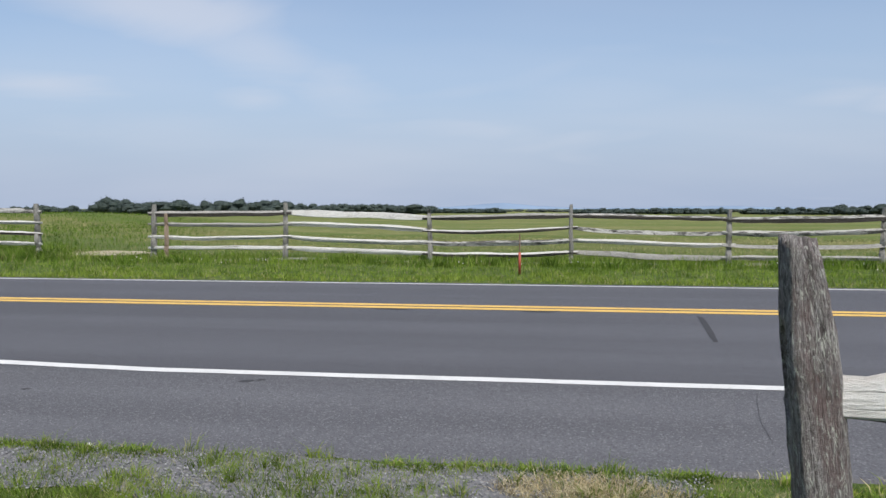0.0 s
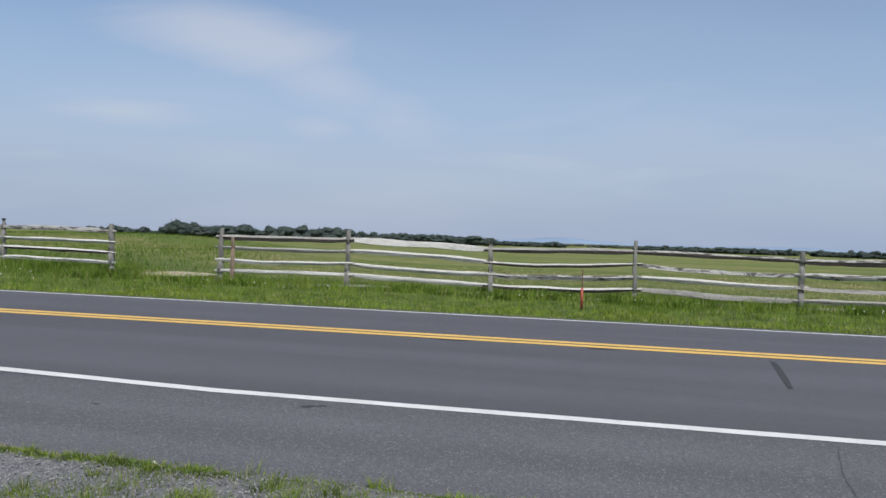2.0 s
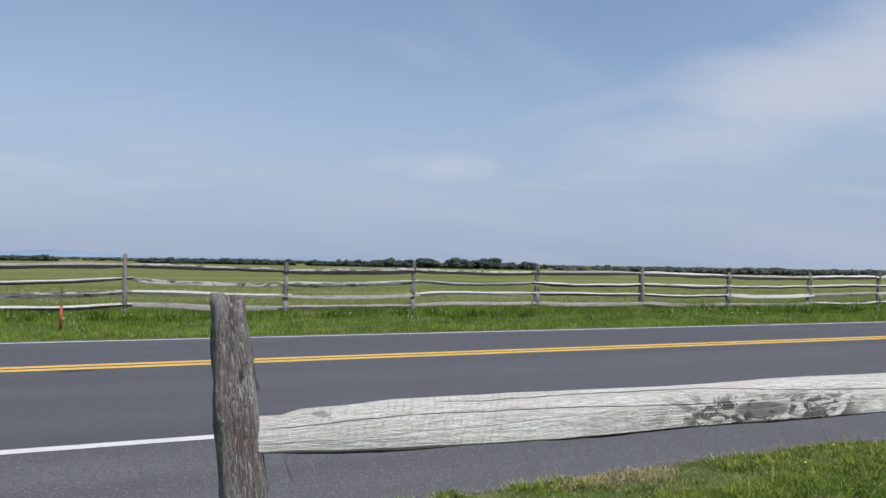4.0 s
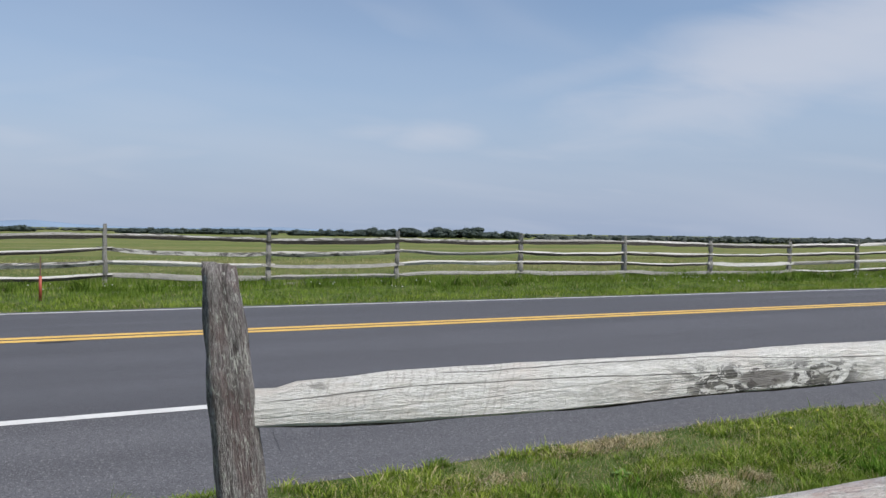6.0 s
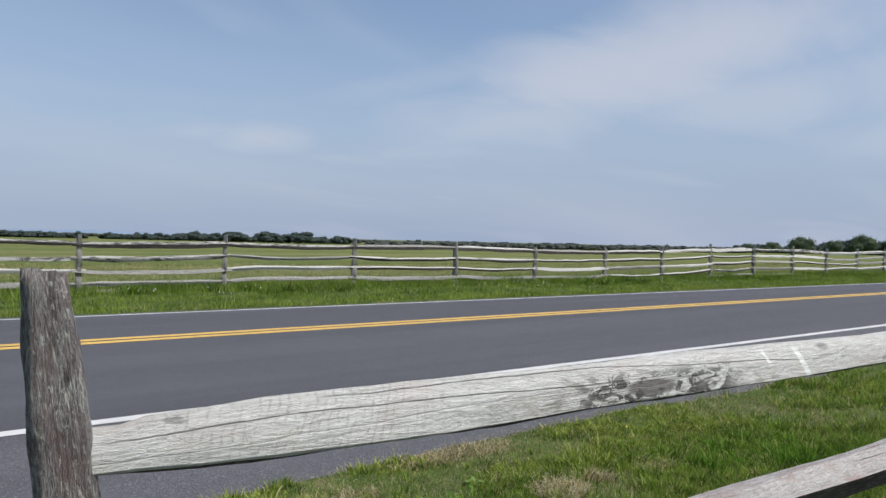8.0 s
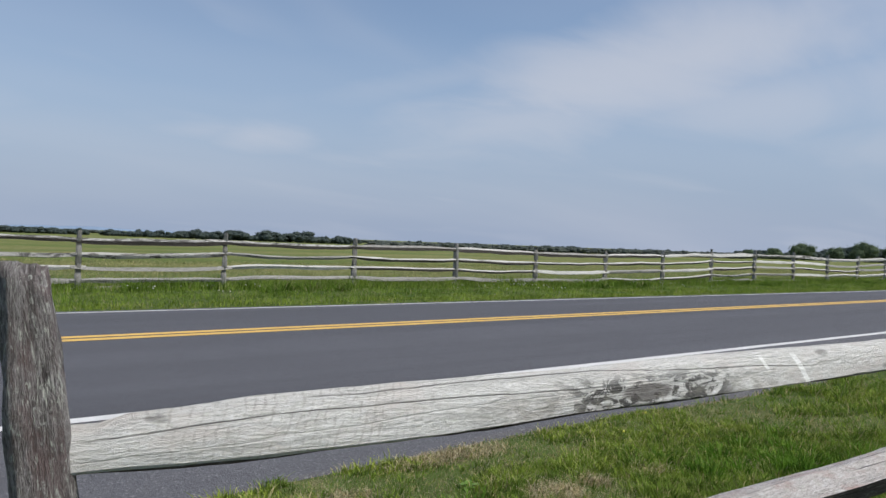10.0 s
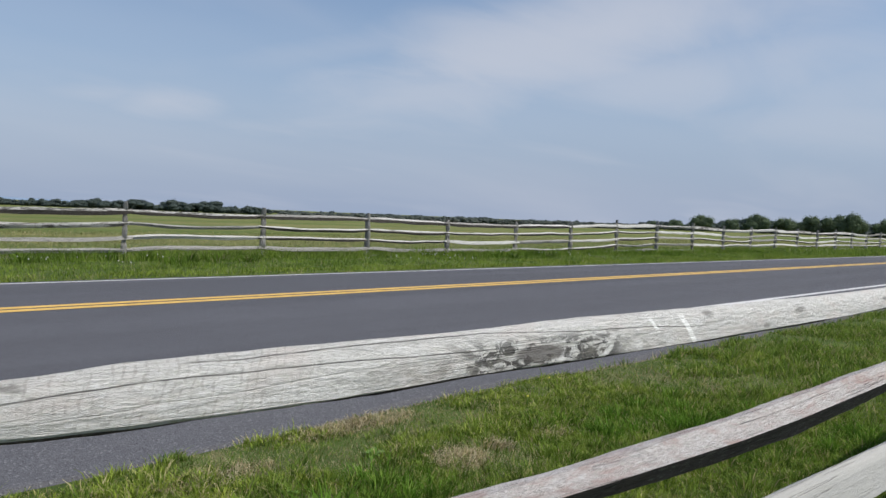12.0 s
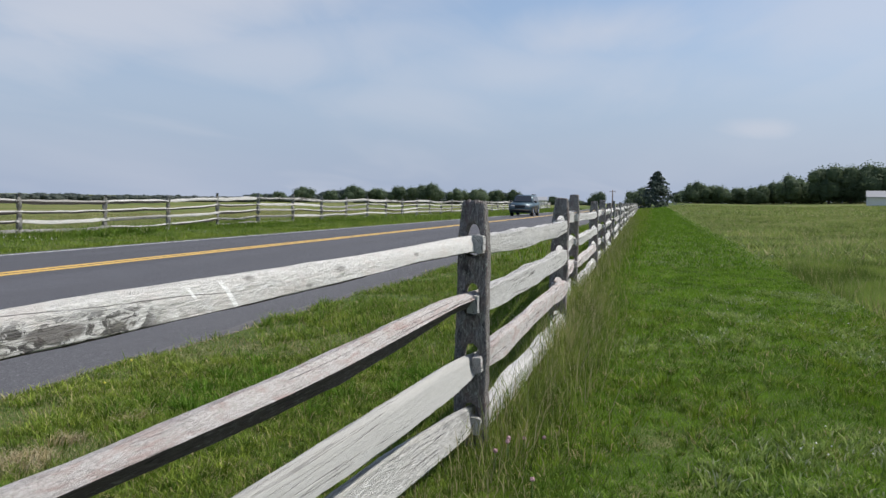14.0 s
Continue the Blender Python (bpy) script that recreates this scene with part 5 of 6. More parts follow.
# woods across the far field: from bearing, to bearing, distance, skyline height (degrees)
WOODS = [(-37.5, -32.2, 350, 0.30), (-32.2, -25.8, 330, 0.78), (-25.8, -19.5, 335, 0.66), (-19.5, -15, 350, 0.44), (-15, -8.4, 360, 0.40), (-8.2, -3.2, 420, 0.10), (2.2, 3.8, 420, 0.05), (3.8, 13.0, 430, 0.09),
         (14.3, 16.0, 420, 0.08), (16.0, 19.7, 410, 0.14), (19.7, 24.0, 400, 0.32), (24.0, 28.7, 390, 0.40), (28.7, 31.3, 390, 0.20), (45, 49.4, 430, 0.08), (53.4, 54.8, 430, 0.07), (59.6, 62.8, 345, 0.30), (62.8, 66.0, 345, 0.55), (66.0, 74.5, 345, 0.88), (74.5, 80.2, 345, 0.75), (80.2, 86.0, 380, 0.25), (91.6, 98.0, 285, 1.05), (98.0, 112.0, 285, 1.75)]
woods = []
for j, (a0, a1, dist, elev) in enumerate(WOODS):
    _, _, z = spot((a0 + a1) / 2, dist)
    h = height_for(dist, z, elev)
    span = dist * radians(a1 - a0)
    count = max(2, int(span / (h * 0.46)))
    for k in range(count):
        g = np.random.default_rng(1000 * j + k)
        x, y, z = spot(a0 + (a1 - a0) * (k + g.uniform(0.1, 0.9)) / count, dist + g.uniform(-8, 22))
        hh = h * g.choice((0.74, 0.98, 1.06, 1.16)) * g.uniform(0.93, 1.08)
        v = crown(hh, hh * g.uniform(0.72, 1.15), 620, 77 * j + k, size=0.034)
        v[:, 2] = np.maximum(v[:, 2] * 1.05 - 0.05 * hh, 0)
        woods.append(v + np.array((x, y, z - 0.3)))
for k in range(26):
    g = np.random.default_rng(4000 + k)
    x, y, z = spot(g.uniform(31.5, 58), 430 + g.uniform(-20, 30))
    hh = height_for(430, z, g.uniform(0.02, 0.20))
    woods.append(crown(hh, hh * 0.75, 160, 900 + k, size=0.05) + np.array((x, y, z - 0.3)))
haze = []
for k in range(140):
    g = np.random.default_rng(7000 + k)
    x, y, z = spot(-12 + 74 * (k + g.uniform(0, 1)) / 140, 640 + g.uniform(-30, 40))
    hh = height_for(640, z, 0.02 + 0.05 * math.sin(k * 0.37) * math.sin(k * 0.11))
    haze.append(crown(hh, hh * g.uniform(1.2, 2.0), 60, 8000 + k, size=0.06) + np.array((x, y, z - 0.3)))
for k in range(150):
    g = np.random.default_rng(9000 + k)
    x, y, z = spot(33 + 27 * (k + g.uniform(0, 1)) / 150, 262 + g.uniform(-6, 10))
    hh = height_for(262, z, -0.10 + 0.10 * math.sin(k * 0.23) * math.sin(k * 0.071) + g.uniform(-0.04, 0.06))
    haze.append(crown(hh, hh * g.uniform(0.8, 1.3), 90, 9500 + k, size=0.07) + np.array((x, y, z - 0.2)))
hv = np.concatenate(haze)
# paler leaf colour paints in the haze that the air here lacks
LEAF_HAZE = leaf_mat("haze_tinted_leaves", (0.100, 0.122, 0.108), (0.140, 0.162, 0.138), 0.4)
tagged(arrays("hazy_hedge_line", hv, np.arange(len(hv)).reshape(-1, 4), LEAF_HAZE), "line of hedges on the horizon, haze painted into their pale leaves", "hedge", kind="stuff")
wv = np.concatenate(woods)
tagged(arrays("far_woods", wv, np.arange(len(wv)).reshape(-1, 4), LEAF_FAR), "dark green belt of far deciduous woods", "woods", kind="stuff")

# single trees that can be told apart: bearing, distance, skyline height (degrees), breadth
SINGLE = [(60.4, 330, 0.38, 1.0), (62.0, 332, 0.44, 1.0), (63.9, 325, 0.84, 0.95), (65.8, 335, 0.62, 0.9), (67.6, 325, 1.02, 0.9), (69.4, 330, 0.98, 0.8), (70.9, 330, 1.0, 0.8), (72.4, 328, 1.12, 0.8), (73.5, 325, 1.24, 0.8), (75.4, 330, 0.93, 0.9),
          (77.0, 325, 1.09, 0.8), (78.3, 330, 0.86, 0.8), (79.6, 330, 0.9, 0.7), (82.6, 360, 0.45, 1.2), (84.1, 360, 0.45, 1.0), (85.8, 210, 1.03, 0.7), (88.4, 260, 0.9, 0.9), (89.2, 262, 1.2, 0.7), (91.4, 270, 0.75, 0.8)]
WALLED = [(92.9, 262, 1.65, 0.85), (94.2, 262, 1.58, 0.85), (95.6, 266, 1.25, 0.9), (96.9, 262, 1.45, 0.8), (97.9, 266, 1.62, 0.75), (99.0, 258, 2.18, 0.7), (100.2, 262, 1.9, 0.7), (101.3, 250, 2.75, 0.75), (102.6, 252, 2.68, 0.75), (103.9, 250, 2.85, 0.75), (105.3, 248, 3.1, 0.75), (106.8, 250, 3.2, 0.75), (108.4, 250, 3.1, 0.8), (110, 250, 3.2, 0.8)]
protos = []
for j, (azm, dist, elev, broad) in enumerate(SINGLE + WALLED):
    x, y, z = spot(azm, dist)
    q = height_for(dist, z, elev) / 9.1
    m = pose(x, y, z - 0.2, 0, 0, 47 * j) @ Matrix.Diagonal((q * broad * 1.65, q * broad * 1.65, q, 1))
    if j < 5:
        protos.append(make_tree("oak_tree", 10.0, 4.6, 40 + j, "round-crowned dark green deciduous tree beyond the fields", n=3200))
        protos[j].matrix_world = m
    else:
        made = copy_thing(protos[j % 5], Matrix())
        made.matrix_world = m
for j, (azm, dist, elev) in enumerate([(92.3, 275, 1.3), (93.6, 275, 1.2), (95.0, 275, 1.0), (96.2, 275, 1.0), (97.4, 275, 1.2), (98.5, 275, 1.5), (99.7, 275, 1.6), (100.8, 272, 2.0), (102, 270, 2.2), (103.2, 270, 2.2), (104.6, 270, 2.4), (106, 270, 2.5)]):
    x, y, z = spot(azm, dist)
    q = height_for(dist, z, elev) / 10.0
    made = copy_thing(protos[(j + 2) % 5], Matrix())
    made.matrix_world = pose(x, y, z - 0.2, 0, 0, 31 * j) @ Matrix.Diagonal((q * 1.5, q * 1.5, q, 1))
px_, py_, pz_ = spot(90.05, 205)
make_tree("spruce_tree", height_for(205, pz_, 2.45), 6.6, 7, "tall dark conifer with tiered drooping branches", True, 3000, (px_, py_, pz_ - 0.1))

# far blue ridge
rx_ = np.linspace(-1500, 1700, 120)
crest = 4.0 + 26.0 * np.exp(-((rx_ + 230) / 230) ** 2) + 10 * np.exp(-((rx_ - 900) / 300) ** 2) + 1.2 * np.sin(rx_ * 0.021) + 0.8 * np.sin(rx_ * 0.053)
rows_ = [np.stack((rx_, np.full_like(rx_, yy), zz), -1) for yy, zz in ((3700, crest * 0 - 30), (3900, crest * 0.6), (4050, crest), (4300, crest * 0 - 30))]
ri = np.arange(4 * 120).reshape(4, 120)
tagged(arrays("distant_ridge", np.concatenate(rows_), np.stack((ri[:-1, :-1], ri[:-1, 1:], ri[1:, 1:], ri[1:, :-1]), -1).reshape(-1, 4), HILL), "low mountain ridge, painted blue to show haze", "hill", kind="structure")

# ---- buildings far off ----
WALL_WHITE = plain("white_siding", (0.72, 0.72, 0.70), 0.7, 0.3)
ROOF_GREY = plain("grey_roof", (0.30, 0.31, 0.33), 0.6, 0.3)
GLASS_DARK = plain("dark_window_glass", (0.03, 0.035, 0.04), 0.1, 0.5)


def box(bm, x0, x1, y0, y1, z0, z1):
    vs = [bm.verts.new((x, y, z)) for z in (z0, z1) for x, y in ((x0, y0), (x1, y0), (x1, y1), (x0, y1))]
    for f in ((3, 2, 1, 0), (4, 5, 6, 7), (0, 1, 5, 4), (1, 2, 6, 5), (2, 3, 7, 6), (3, 0, 4, 7)):
        bm.faces.new([vs[k] for k in f])


def cottage(name, at, turn, w, d, eaves, ridge, label):
    t = thing(name, pose(*at, 0, 0, turn), label, "building")
    bm = bmesh.new()
    box(bm, -w / 2, w / 2, -d / 2, d / 2, -0.5, eaves)
    a = [bm.verts.new((x, y, z)) for x in (-w / 2, w / 2) for y, z in ((-d / 2, eaves), (d / 2, eaves), (0, ridge - 0.15))]
    bm.faces.new(a[:3]), bm.faces.new(a[3:][::-1])
    part("wall", bm, WALL_WHITE, t, smooth=False)
    for s in (-1, 1):
        bm = bmesh.new()
        v = [bm.verts.new((x, y, z + dz)) for dz in (0, 0.18) for x, y, z in ((-w / 2 - 0.3, s * (d / 2 + 0.35), eaves - 0.25), (w / 2 + 0.3, s * (d / 2 + 0.35), eaves - 0.25), (w / 2 + 0.3, 0, ridge), (-w / 2 - 0.3, 0, ridge))]
        for f in ((0, 1, 2, 3), (4, 5, 6, 7), (0, 1, 5, 4), (1, 2, 6, 5), (2, 3, 7, 6), (3, 0, 4, 7)):
            bm.faces.new([v[k] for k in f])
        bmesh.ops.recalc_face_normals(bm, faces=bm.faces)
        part("roof", bm, ROOF_GREY, t, smooth=False)
    for k in range(3):
        bm = bmesh.new()
        xx = -w / 2 + w * (k + 0.5) / 3
        box(bm, xx - 0.5, xx + 0.5, -d / 2 - 0.05, -d / 2 + 0.02, 1.0, 2.2)
        part("window", bm, GLASS_DARK, t, smooth=False)
    return t


# stand-in for an unidentified white shape; its gabled form is made up
bx, by, bz = spot(104.4, 200)
cottage("white_stand_in", (bx, by, bz), 80, 6, 4, 2.0, 3.2, "small white gabled stand-in for an unidentified white shape at the edge of the woods")
bx, by, bz = spot(81.3, 340)
cottage("farmhouse", (bx, by, bz), 100, 9, 7, 2.2, 3.6, "far white farmhouse with a grey roof")

# ---- car ----
CAR_PAINT = plain("blue_grey_car_paint", (0.065, 0.11, 0.14), 0.35, 0.5, 0.25)
CAR_DARK = plain("black_plastic", (0.02, 0.02, 0.022), 0.6, 0.4)
CAR_GLASS = plain("tinted_car_glass", (0.02, 0.025, 0.03), 0.05, 0.8)
CHROME = plain("chrome", (0.7, 0.7, 0.72), 0.2, 0.5, 1.0)
LAMP = plain("lamp_glass", (0.42, 0.44, 0.46), 0.2, 0.6)
RUBBER = plain("tyre_rubber", (0.022, 0.022, 0.022), 0.85, 0.2)


def loft(bm, outline, half, inset):
    """Extrudes a side outline (x, z, inward lean) to both sides of the middle."""
    rings = [[bm.verts.new((x, s * (half - inset * lean), z)) for x, z, lean in outline] for s in (-1, 1)]
    n = len(outline)
    for k in range(n):
        bm.faces.new((rings[0][k], rings[0][(k + 1) % n], rings[1][(k + 1) % n], rings[1][k]))
    bm.faces.new(rings[0][::-1]), bm.faces.new(rings[1])
    bmesh.ops.recalc_face_normals(bm, faces=bm.faces)


def build_car(at, turn):
    """A sport utility wagon; its nose points along -x before turning."""
    car = thing("suv_car", pose(*at, 0, 0, turn), "blue-grey sport utility car driving on the road", "car")
    bm = bmesh.new()
    loft(bm, ((-2.25, 0.32, 0.5), (-2.32, 0.55, 0.4), (-2.28, 0.82, 0.5), (-2.1, 0.98, 0.4), (-1.1, 1.08, 0.2), (-0.9, 1.10, 0.2), (2.05, 1.10, 0.2), (2.28, 0.98, 0.3), (2.30, 0.5, 0.3), (2.2, 0.30, 0.5), (1.75, 0.24, 0.3), (1.72, 0.5, 0.3), (1.4, 0.66, 0.3), (1.1, 0.5, 0.3), (1.06, 0.24, 0.3), (-1.0, 0.24, 0.3), (-1.04, 0.5, 0.3), (-1.35, 0.66, 0.3), (-1.67, 0.5, 0.3), (-1.7, 0.26, 0.3)), 0.92, 0.14)
    bmesh.ops.bevel(bm, geom=bm.edges[:], offset=0.035, segments=2, affect="EDGES")
    body = part("body", bm, CAR_PAINT, car)
    bm = bmesh.new()
    loft(bm, ((-1.05, 1.08, 0), (-0.45, 1.62, 1), (0.1, 1.70, 1.1), (1.6, 1.68, 1.1), (1.95, 1.55, 1), (2.15, 1.08, 0)), 0.84, 0.16)
    bmesh.ops.bevel(bm, geom=bm.edges[:], offset=0.04, segments=2, affect="EDGES")
    part("cabin", bm, CAR_PAINT, car)
    bm = bmesh.new()
    for q in (((-1.04, -0.70, 1.13), (-1.04, 0.70, 1.13), (-0.50, 0.60, 1.60), (-0.50, -0.60, 1.60)),):
        bm.faces.new([bm.verts.new((x - 0.035, y, z + 0.03)) for x, y, z in q])
    part("windscreen", bm, CAR_GLASS, car)
    for s in (-1, 1):
        for x0, x1, t0, t1 in ((-0.78, 0.22, -0.40, 0.22), (0.30, 1.10, 0.30, 1.10), (1.18, 1.98, 1.18, 1.72)):
            bm = bmesh.new()
            bm.faces.new([bm.verts.new(p) for p in ((x0, s * 0.842, 1.14), (x1, s * 0.842, 1.14), (t1, s * 0.715, 1.58), (t0, s * 0.715, 1.58))])
            part("side_window", bm, CAR_GLASS, car)
        bm = bmesh.new()
        box(bm, -2.34, -2.20, s * 0.60 - 0.17, s * 0.60 + 0.17, 0.72, 0.88)
        bmesh.ops.bevel(bm, geom=bm.edges[:], offset=0.03, segments=2, affect="EDGES")
        part("headlight", bm, LAMP, car, "clear headlight")
        bm = bmesh.new()
        box(bm, -0.85, -0.68, s * 1.0 - 0.1, s * 1.0 + 0.1, 1.08, 1.24)
        bmesh.ops.bevel(bm, geom=bm.edges[:], offset=0.03, segments=2, affect="EDGES")
        part("wing_mirror", bm, CAR_DARK, car)
        bm = bmesh.new()
        box(bm, -0.2, 1.7, s * 0.60 - 0.02, s * 0.60 + 0.02, 1.70, 1.76)
        part("roof_rail", bm, CAR_DARK, car)
        for x in (-1.35, 1.4):
            bm = bmesh.new()
            bmesh.ops.create_cone(bm, cap_ends=True, segments=24, radius1=0.35, radius2=0.35, depth=0.24, matrix=pose(x, s * 0.80, 0.35, 90))
            bmesh.ops.bevel(bm, geom=[e for e in bm.edges if len(e.link_faces) == 2 and e.calc_face_angle() > 1], offset=0.04, segments=2, affect="EDGES")
            wheel = part("wheel", bm, RUBBER, car)
            bm = bmesh.new()
            bmesh.ops.create_cone(bm, cap_ends=True, segments=16, radius1=0.22, radius2=0.20, depth=0.26, matrix=pose(x, s * 0.80, 0.35, 90))
            part("rim", bm, CHROME, wheel, "silver alloy rim")
    bm = bmesh.new()
    box(bm, -2.36, -2.28, -0.40, 0.40, 0.66, 0.86)
    bmesh.ops.bevel(bm, geom=bm.edges[:], offset=0.02, segments=1, affect="EDGES")
    part("grille", bm, CAR_DARK, car)
    bm = bmesh.new()
    box(bm, -2.40, -2.24, -0.80, 0.80, 0.36, 0.54)
    bmesh.ops.bevel(bm, geom=bm.edges[:], offset=0.04, segments=2, affect="EDGES")
    part("bumper", bm, CAR_DARK, car)
    return car


build_car((64.0, 9.75, float(road_z(9.75)) + 0.004), 0)

# ---- small things on the verges ----
RED = plain("faded_red_plastic", (0.32, 0.065, 0.04), 0.55, 0.4)
marker = thing("marker_stake", (2.231, 13.15, float(terrain(2.231, 13.15))), "thin marker stake with a faded red sleeve", "marker")


def stick(r0, r1, z0, z1, n=10, flat=1.0):
    bm = bmesh.new()
    bmesh.ops.create_cone(bm, cap_ends=True, segments=n, radius1=r0, radius2=r1, depth=z1 - z0, matrix=pose(0, 0, (z0 + z1) / 2))
    for v in bm.verts:
        v.co.y *= flat
    return bm


part("rod", stick(0.014, 0.012, -0.1, 0.74), plain("dark_brown_rod", (0.10, 0.065, 0.045), 0.7, 0.2), marker, "thin brown rod")
part("sleeve", stick(0.024, 0.022, 0.02, 0.42, 12, 0.6), RED, marker, "faded red plastic sleeve")

pale = plain("pale_stone", (0.48, 0.47, 0.45), 0.8, 0.3)
bm = bmesh.new()
bmesh.ops.create_icosphere(bm, subdivisions=2, radius=0.013)
for v in bm.verts:
    v.co *= 1 + 0.35 * noise.noise(v.co * 40)
    v.co.z *= 0.75
stone = part("stone", bm, pale)
stone.matrix_world = pose(0.355, 3.03, float(terrain(0.355, 3.03)) + 0.015, 0, 20, 30)
tagged(stone, "pale lump of stone on the edge of the asphalt", "stone")


def straw(cx, cy, rx, ry, n, label, h=0.03):
    n = int(n * 1.7)
    r, a = rng.uniform(0, 1, n) ** 0.7, rng.uniform(0, 6.283, n)
    x, y = cx + rx * r * np.cos(a), cy + ry * r * np.sin(a)
    ob = blades("straw", x, y, rng.uniform(0.3, 1.3, n) * h, np.full(n, 0.0038), STRAW, 2.4, 2, base=terrain(x, y) + rng.uniform(0.0, 0.018, n))
    return tagged(ob, label, "straw", kind="stuff")


straw(2.85, 2.70, 0.40, 0.17, 1500, "loose pale straw scattered beside the asphalt")
straw(5.62, 2.13, 0.17, 0.15, 420, "dead straw-coloured grass tuft")
straw(5.93, 2.15, 0.08, 0.08, 150, "dead straw-coloured grass tuft")
straw(6.33, 2.10, 0.13, 0.10, 200, "dead straw-coloured grass tuft")
straw(5.55, 2.88, 0.45, 0.12, 900, "dry straw-coloured grass beside the asphalt", 0.02)
straw(4.6, 2.65, 0.3, 0.12, 500, "dry straw-coloured grass beside the asphalt", 0.02)
soil = blob("bare_soil", -8.1, 16.9, 1.15, 1.15, 4, DIRT, "bare sandy soil at the field entrance", "soil", 0.012, 9, z=float(terrain(-8.1, 17.1)) + 0.03)
straw(-8.1, 16.9, 1.3, 1.2, 1500, "flattened straw at the field entrance", 0.05)

PINK = plain("clover_pink", (0.40, 0.25, 0.27), 0.8, 0.2)
STEM = plain("stem_green", (0.09, 0.15, 0.04), 0.7, 0.2)
BUTTER = plain("buttercup_yellow", (0.75, 0.68, 0.10), 0.6, 0.3)


def flower(at, h, r, head, label, category, group):
    t = thing("flower", at, label, category, group)
    bm = bmesh.new()
    bmesh.ops.create_cone(bm, cap_ends=True, segments=5, radius1=0.003, radius2=0.002, depth=h, matrix=pose(0, 0, h / 2))
    part("stem", bm, STEM, t)
    bm = bmesh.new()
    bmesh.ops.create_icosphere(bm, subdivisions=2, radius=r, matrix=pose(0, 0, h))
    for v in bm.verts:
        v.co += Vector((0, 0, 0.2 * r)) + (v.co - Vector((0, 0, h))) * 0.4 * noise.noise(v.co * 300)
    part("blossom", bm, head, t, smooth=False)


for x, y, h in ((6.10, 0.10, 0.13), (6.16, 0.06, 0.16), (6.24, 0.07, 0.15), (5.84, -0.10, 0.12), (6.35, 0.02, 0.12), (6.45, -0.06, 0.10)):
    flower((x, y, float(terrain(x, y))), h * 0.9, 0.010, PINK, "pink clover blossom in the grass by the fence", "flower", "clover by the fence")
for x, y in ((7.17, 2.77), (6.62, 2.52)):
    flower((x, y, float(terrain(x, y))), 0.09, 0.007, BUTTER, "small yellow wildflower in the roadside grass", "flower", "yellow wildflowers")


# small white clover heads in the path, and weeds with broad leaves
def specks(name, n, x0, x1, y0, y1, r, z, mat, label, mask=None):
    x, y = scatter(n, x0, x1, y0, y1)
    if mask is not None:
        x, y = keep_if(mask(x, y), x, y)
    n = len(x)
    base = np.array(((1, 0, 0), (0, 1, 0), (-1, 0, 0), (0, -1, 0), (0, 0, 1), (0, 0, -1)), float)
    v = base[None] * r * rng.uniform(0.6, 1.3, (n, 6, 1)) + np.stack((x, y, terrain(x, y) + z * rng.uniform(0.7, 1.3, n)), -1)[:, None]
    f = np.array(((0, 1, 4), (1, 2, 4), (2, 3, 4), (3, 0, 4), (1, 0, 5), (2, 1, 5), (3, 2, 5), (0, 3, 5)))
    ob = arrays(name, v.reshape(-1, 3), (np.arange(n)[:, None, None] * 6 + f).reshape(-1, 3), mat)
    return tagged(ob, label, "flowers", kind="stuff")


PETAL = plain("white_petals", (0.62, 0.62, 0.56), 0.7, 0.2)
specks("clover_blossoms", 200, 5.0, 14.0, -2.9, -0.5, 0.006, 0.05, PETAL, "tiny white clover blossoms in the mown grass", pale_ok)
specks("daisies", 260, -12.0, 30.0, 12.2, 15.2, 0.016, 0.13, PETAL, "scattered small white daisies on the far verge", lambda x, y: lumps(x, y, 0.9, 3.0) > 0.62)

WEED = plain("weed_leaf", (0.13, 0.23, 0.04), 0.5, 0.3)


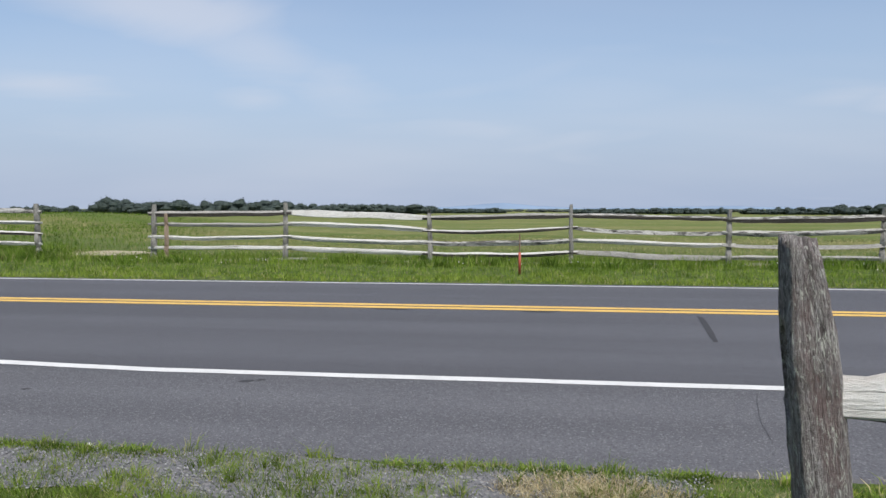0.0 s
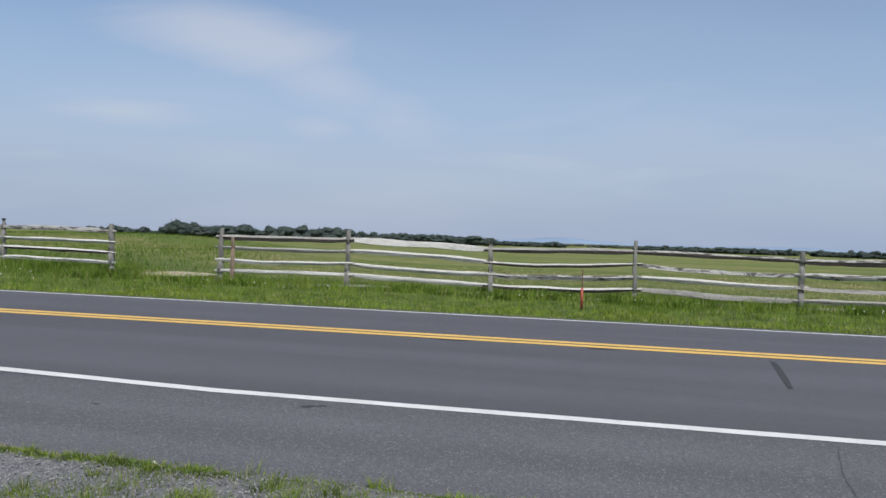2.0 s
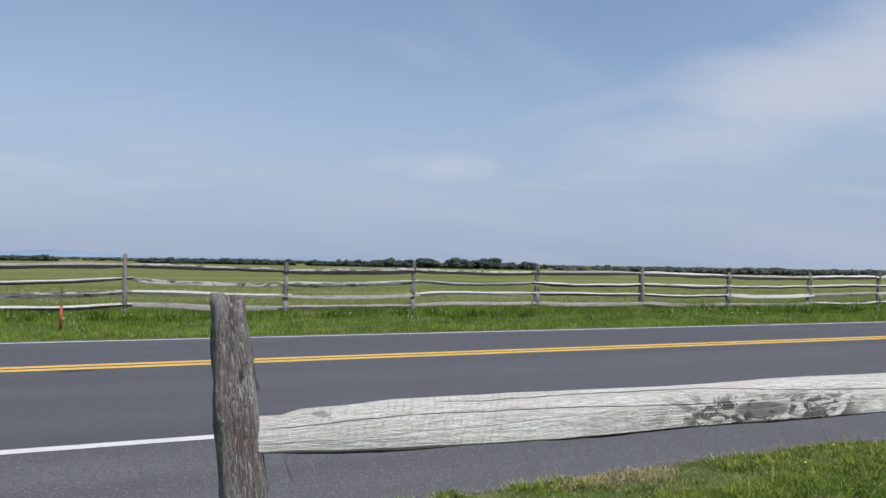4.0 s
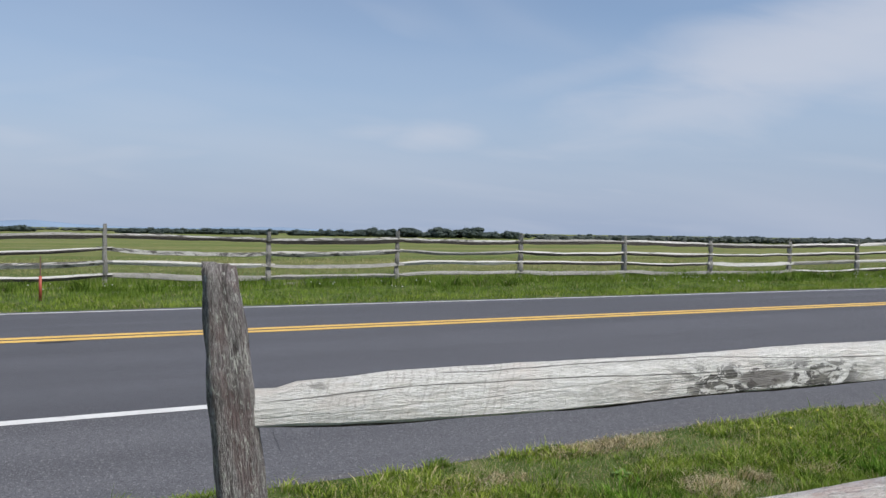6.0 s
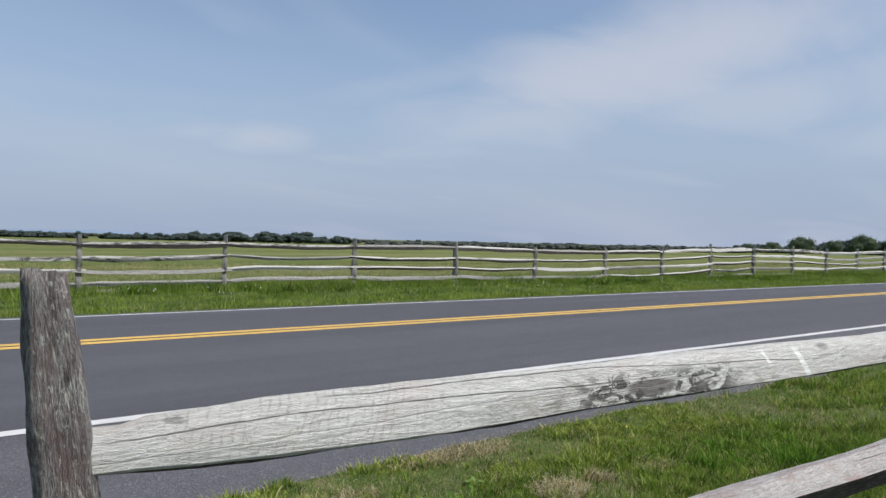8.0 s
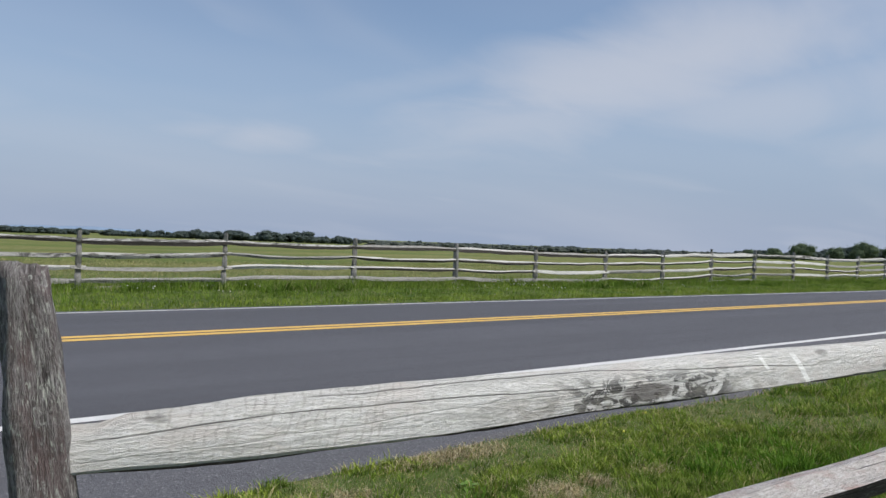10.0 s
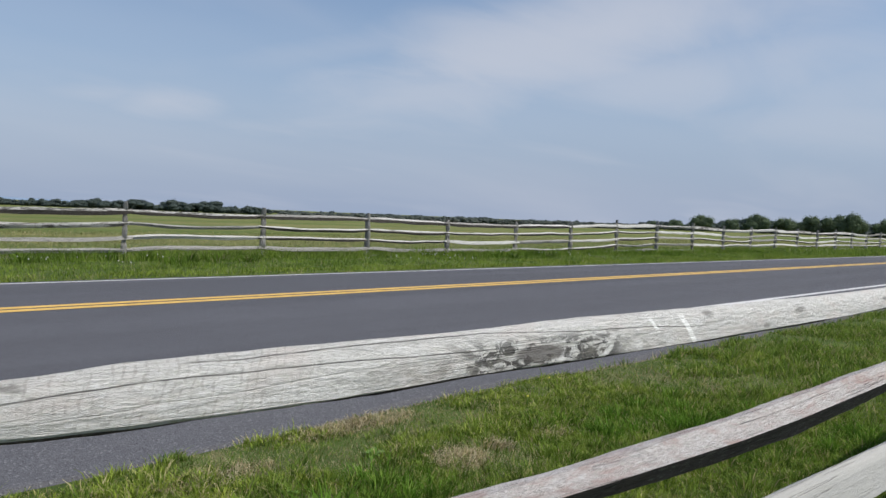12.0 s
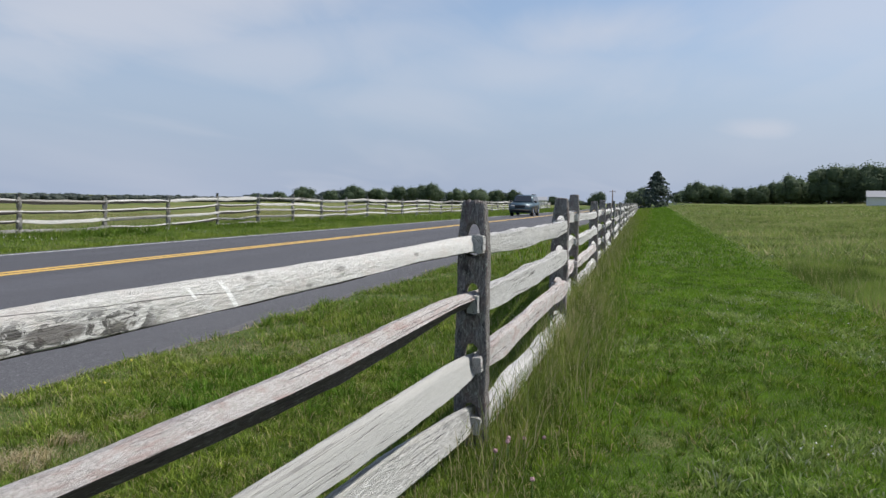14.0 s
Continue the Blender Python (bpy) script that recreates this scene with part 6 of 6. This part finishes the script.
def weed(at, size, count, seed):
    """A low plant with broad, folded leaves round one root."""
    rnd = random.Random(seed)
    t = thing("weed_plant", at, "low lime-green weed with broad leaves in the grass", "plant", "broad-leaved weeds")
    for k in range(count):
        bm = bmesh.new()
        a, ln, tilt = 6.2832 * k / count + rnd.uniform(-0.3, 0.3), size * rnd.uniform(0.7, 1.2), rnd.uniform(0.3, 0.9)
        rows = []
        for i in range(7):
            u = i / 6
            w = 0.30 * ln * math.sin(math.pi * min(1, 0.08 + 0.92 * u)) ** 0.8 * (1 if i < 6 else 0.05)
            r, z = ln * u, ln * (tilt * u - 0.55 * u * u)
            rows.append([bm.verts.new((r * math.cos(a) - o * w * math.sin(a), r * math.sin(a) + o * w * math.cos(a), z + 0.12 * w * abs(o))) for o in (-1, 0, 1)])
        for p, q in zip(rows, rows[1:]):
            for j in (0, 1):
                bm.faces.new((p[j], p[j + 1], q[j + 1], q[j]))
        part("leaf", bm, WEED, t)


for k, (x, y, size) in enumerate(((5.32, 2.45, 0.09), (4.75, 2.30, 0.07), (6.6, 2.5, 0.06), (4.35, 2.75, 0.06), (7.4, 2.2, 0.07))):
    weed((x, y, float(terrain(x, y)) + 0.005), size * 0.7, 7, 50 + k)

# wooden pole far along the road
px_, py_, pz_ = spot(86.9, 170)
pole = thing("utility_pole", (px_, py_, pz_), "far wooden utility pole with a crossarm", "pole")
bm = bmesh.new()
bmesh.ops.create_cone(bm, cap_ends=True, segments=10, radius1=0.17, radius2=0.11, depth=4.4, matrix=pose(0, 0, 2.0))
part("mast", bm, BROWN_WOOD, pole)
bm = bmesh.new()
box(bm, -0.06, 0.06, -0.7, 0.7, 3.8, 3.88)
part("crossarm", bm, BROWN_WOOD, pole)
for sgn in (-1, 0, 1):
    bm = bmesh.new()
    bmesh.ops.create_cone(bm, cap_ends=True, segments=8, radius1=0.06, radius2=0.04, depth=0.2, matrix=pose(0, sgn * 0.6, 3.97))
    part("insulator", bm, pale, pole)

# loose pale chips lying on the shoulder
cn = 300
cx_, cy_ = rng.uniform(-4, 7, cn), 3.15 + 1.5 * rng.uniform(0, 1, cn) ** 1.6
cs_ = rng.uniform(0.0015, 0.0045, (cn, 1, 1))
chip = np.array(((1, 0, 0), (0, 1, 0), (-1, 0, 0), (0, -1, 0), (0, 0, 0.8), (0, 0, -0.3)))
cv = chip[None] * cs_ * rng.uniform(0.6, 1.4, (cn, 6, 1)) + np.stack((cx_, cy_, road_z(cy_) + 0.005), -1)[:, None]
cf = np.array(((0, 1, 4), (1, 2, 4), (2, 3, 4), (3, 0, 4), (1, 0, 5), (2, 1, 5), (3, 2, 5), (0, 3, 5)))
tagged(arrays("stone_chips", cv.reshape(-1, 3), (np.arange(cn)[:, None, None] * 6 + cf).reshape(-1, 3), STONE), "loose pale stone chips on the shoulder", "gravel", kind="stuff")
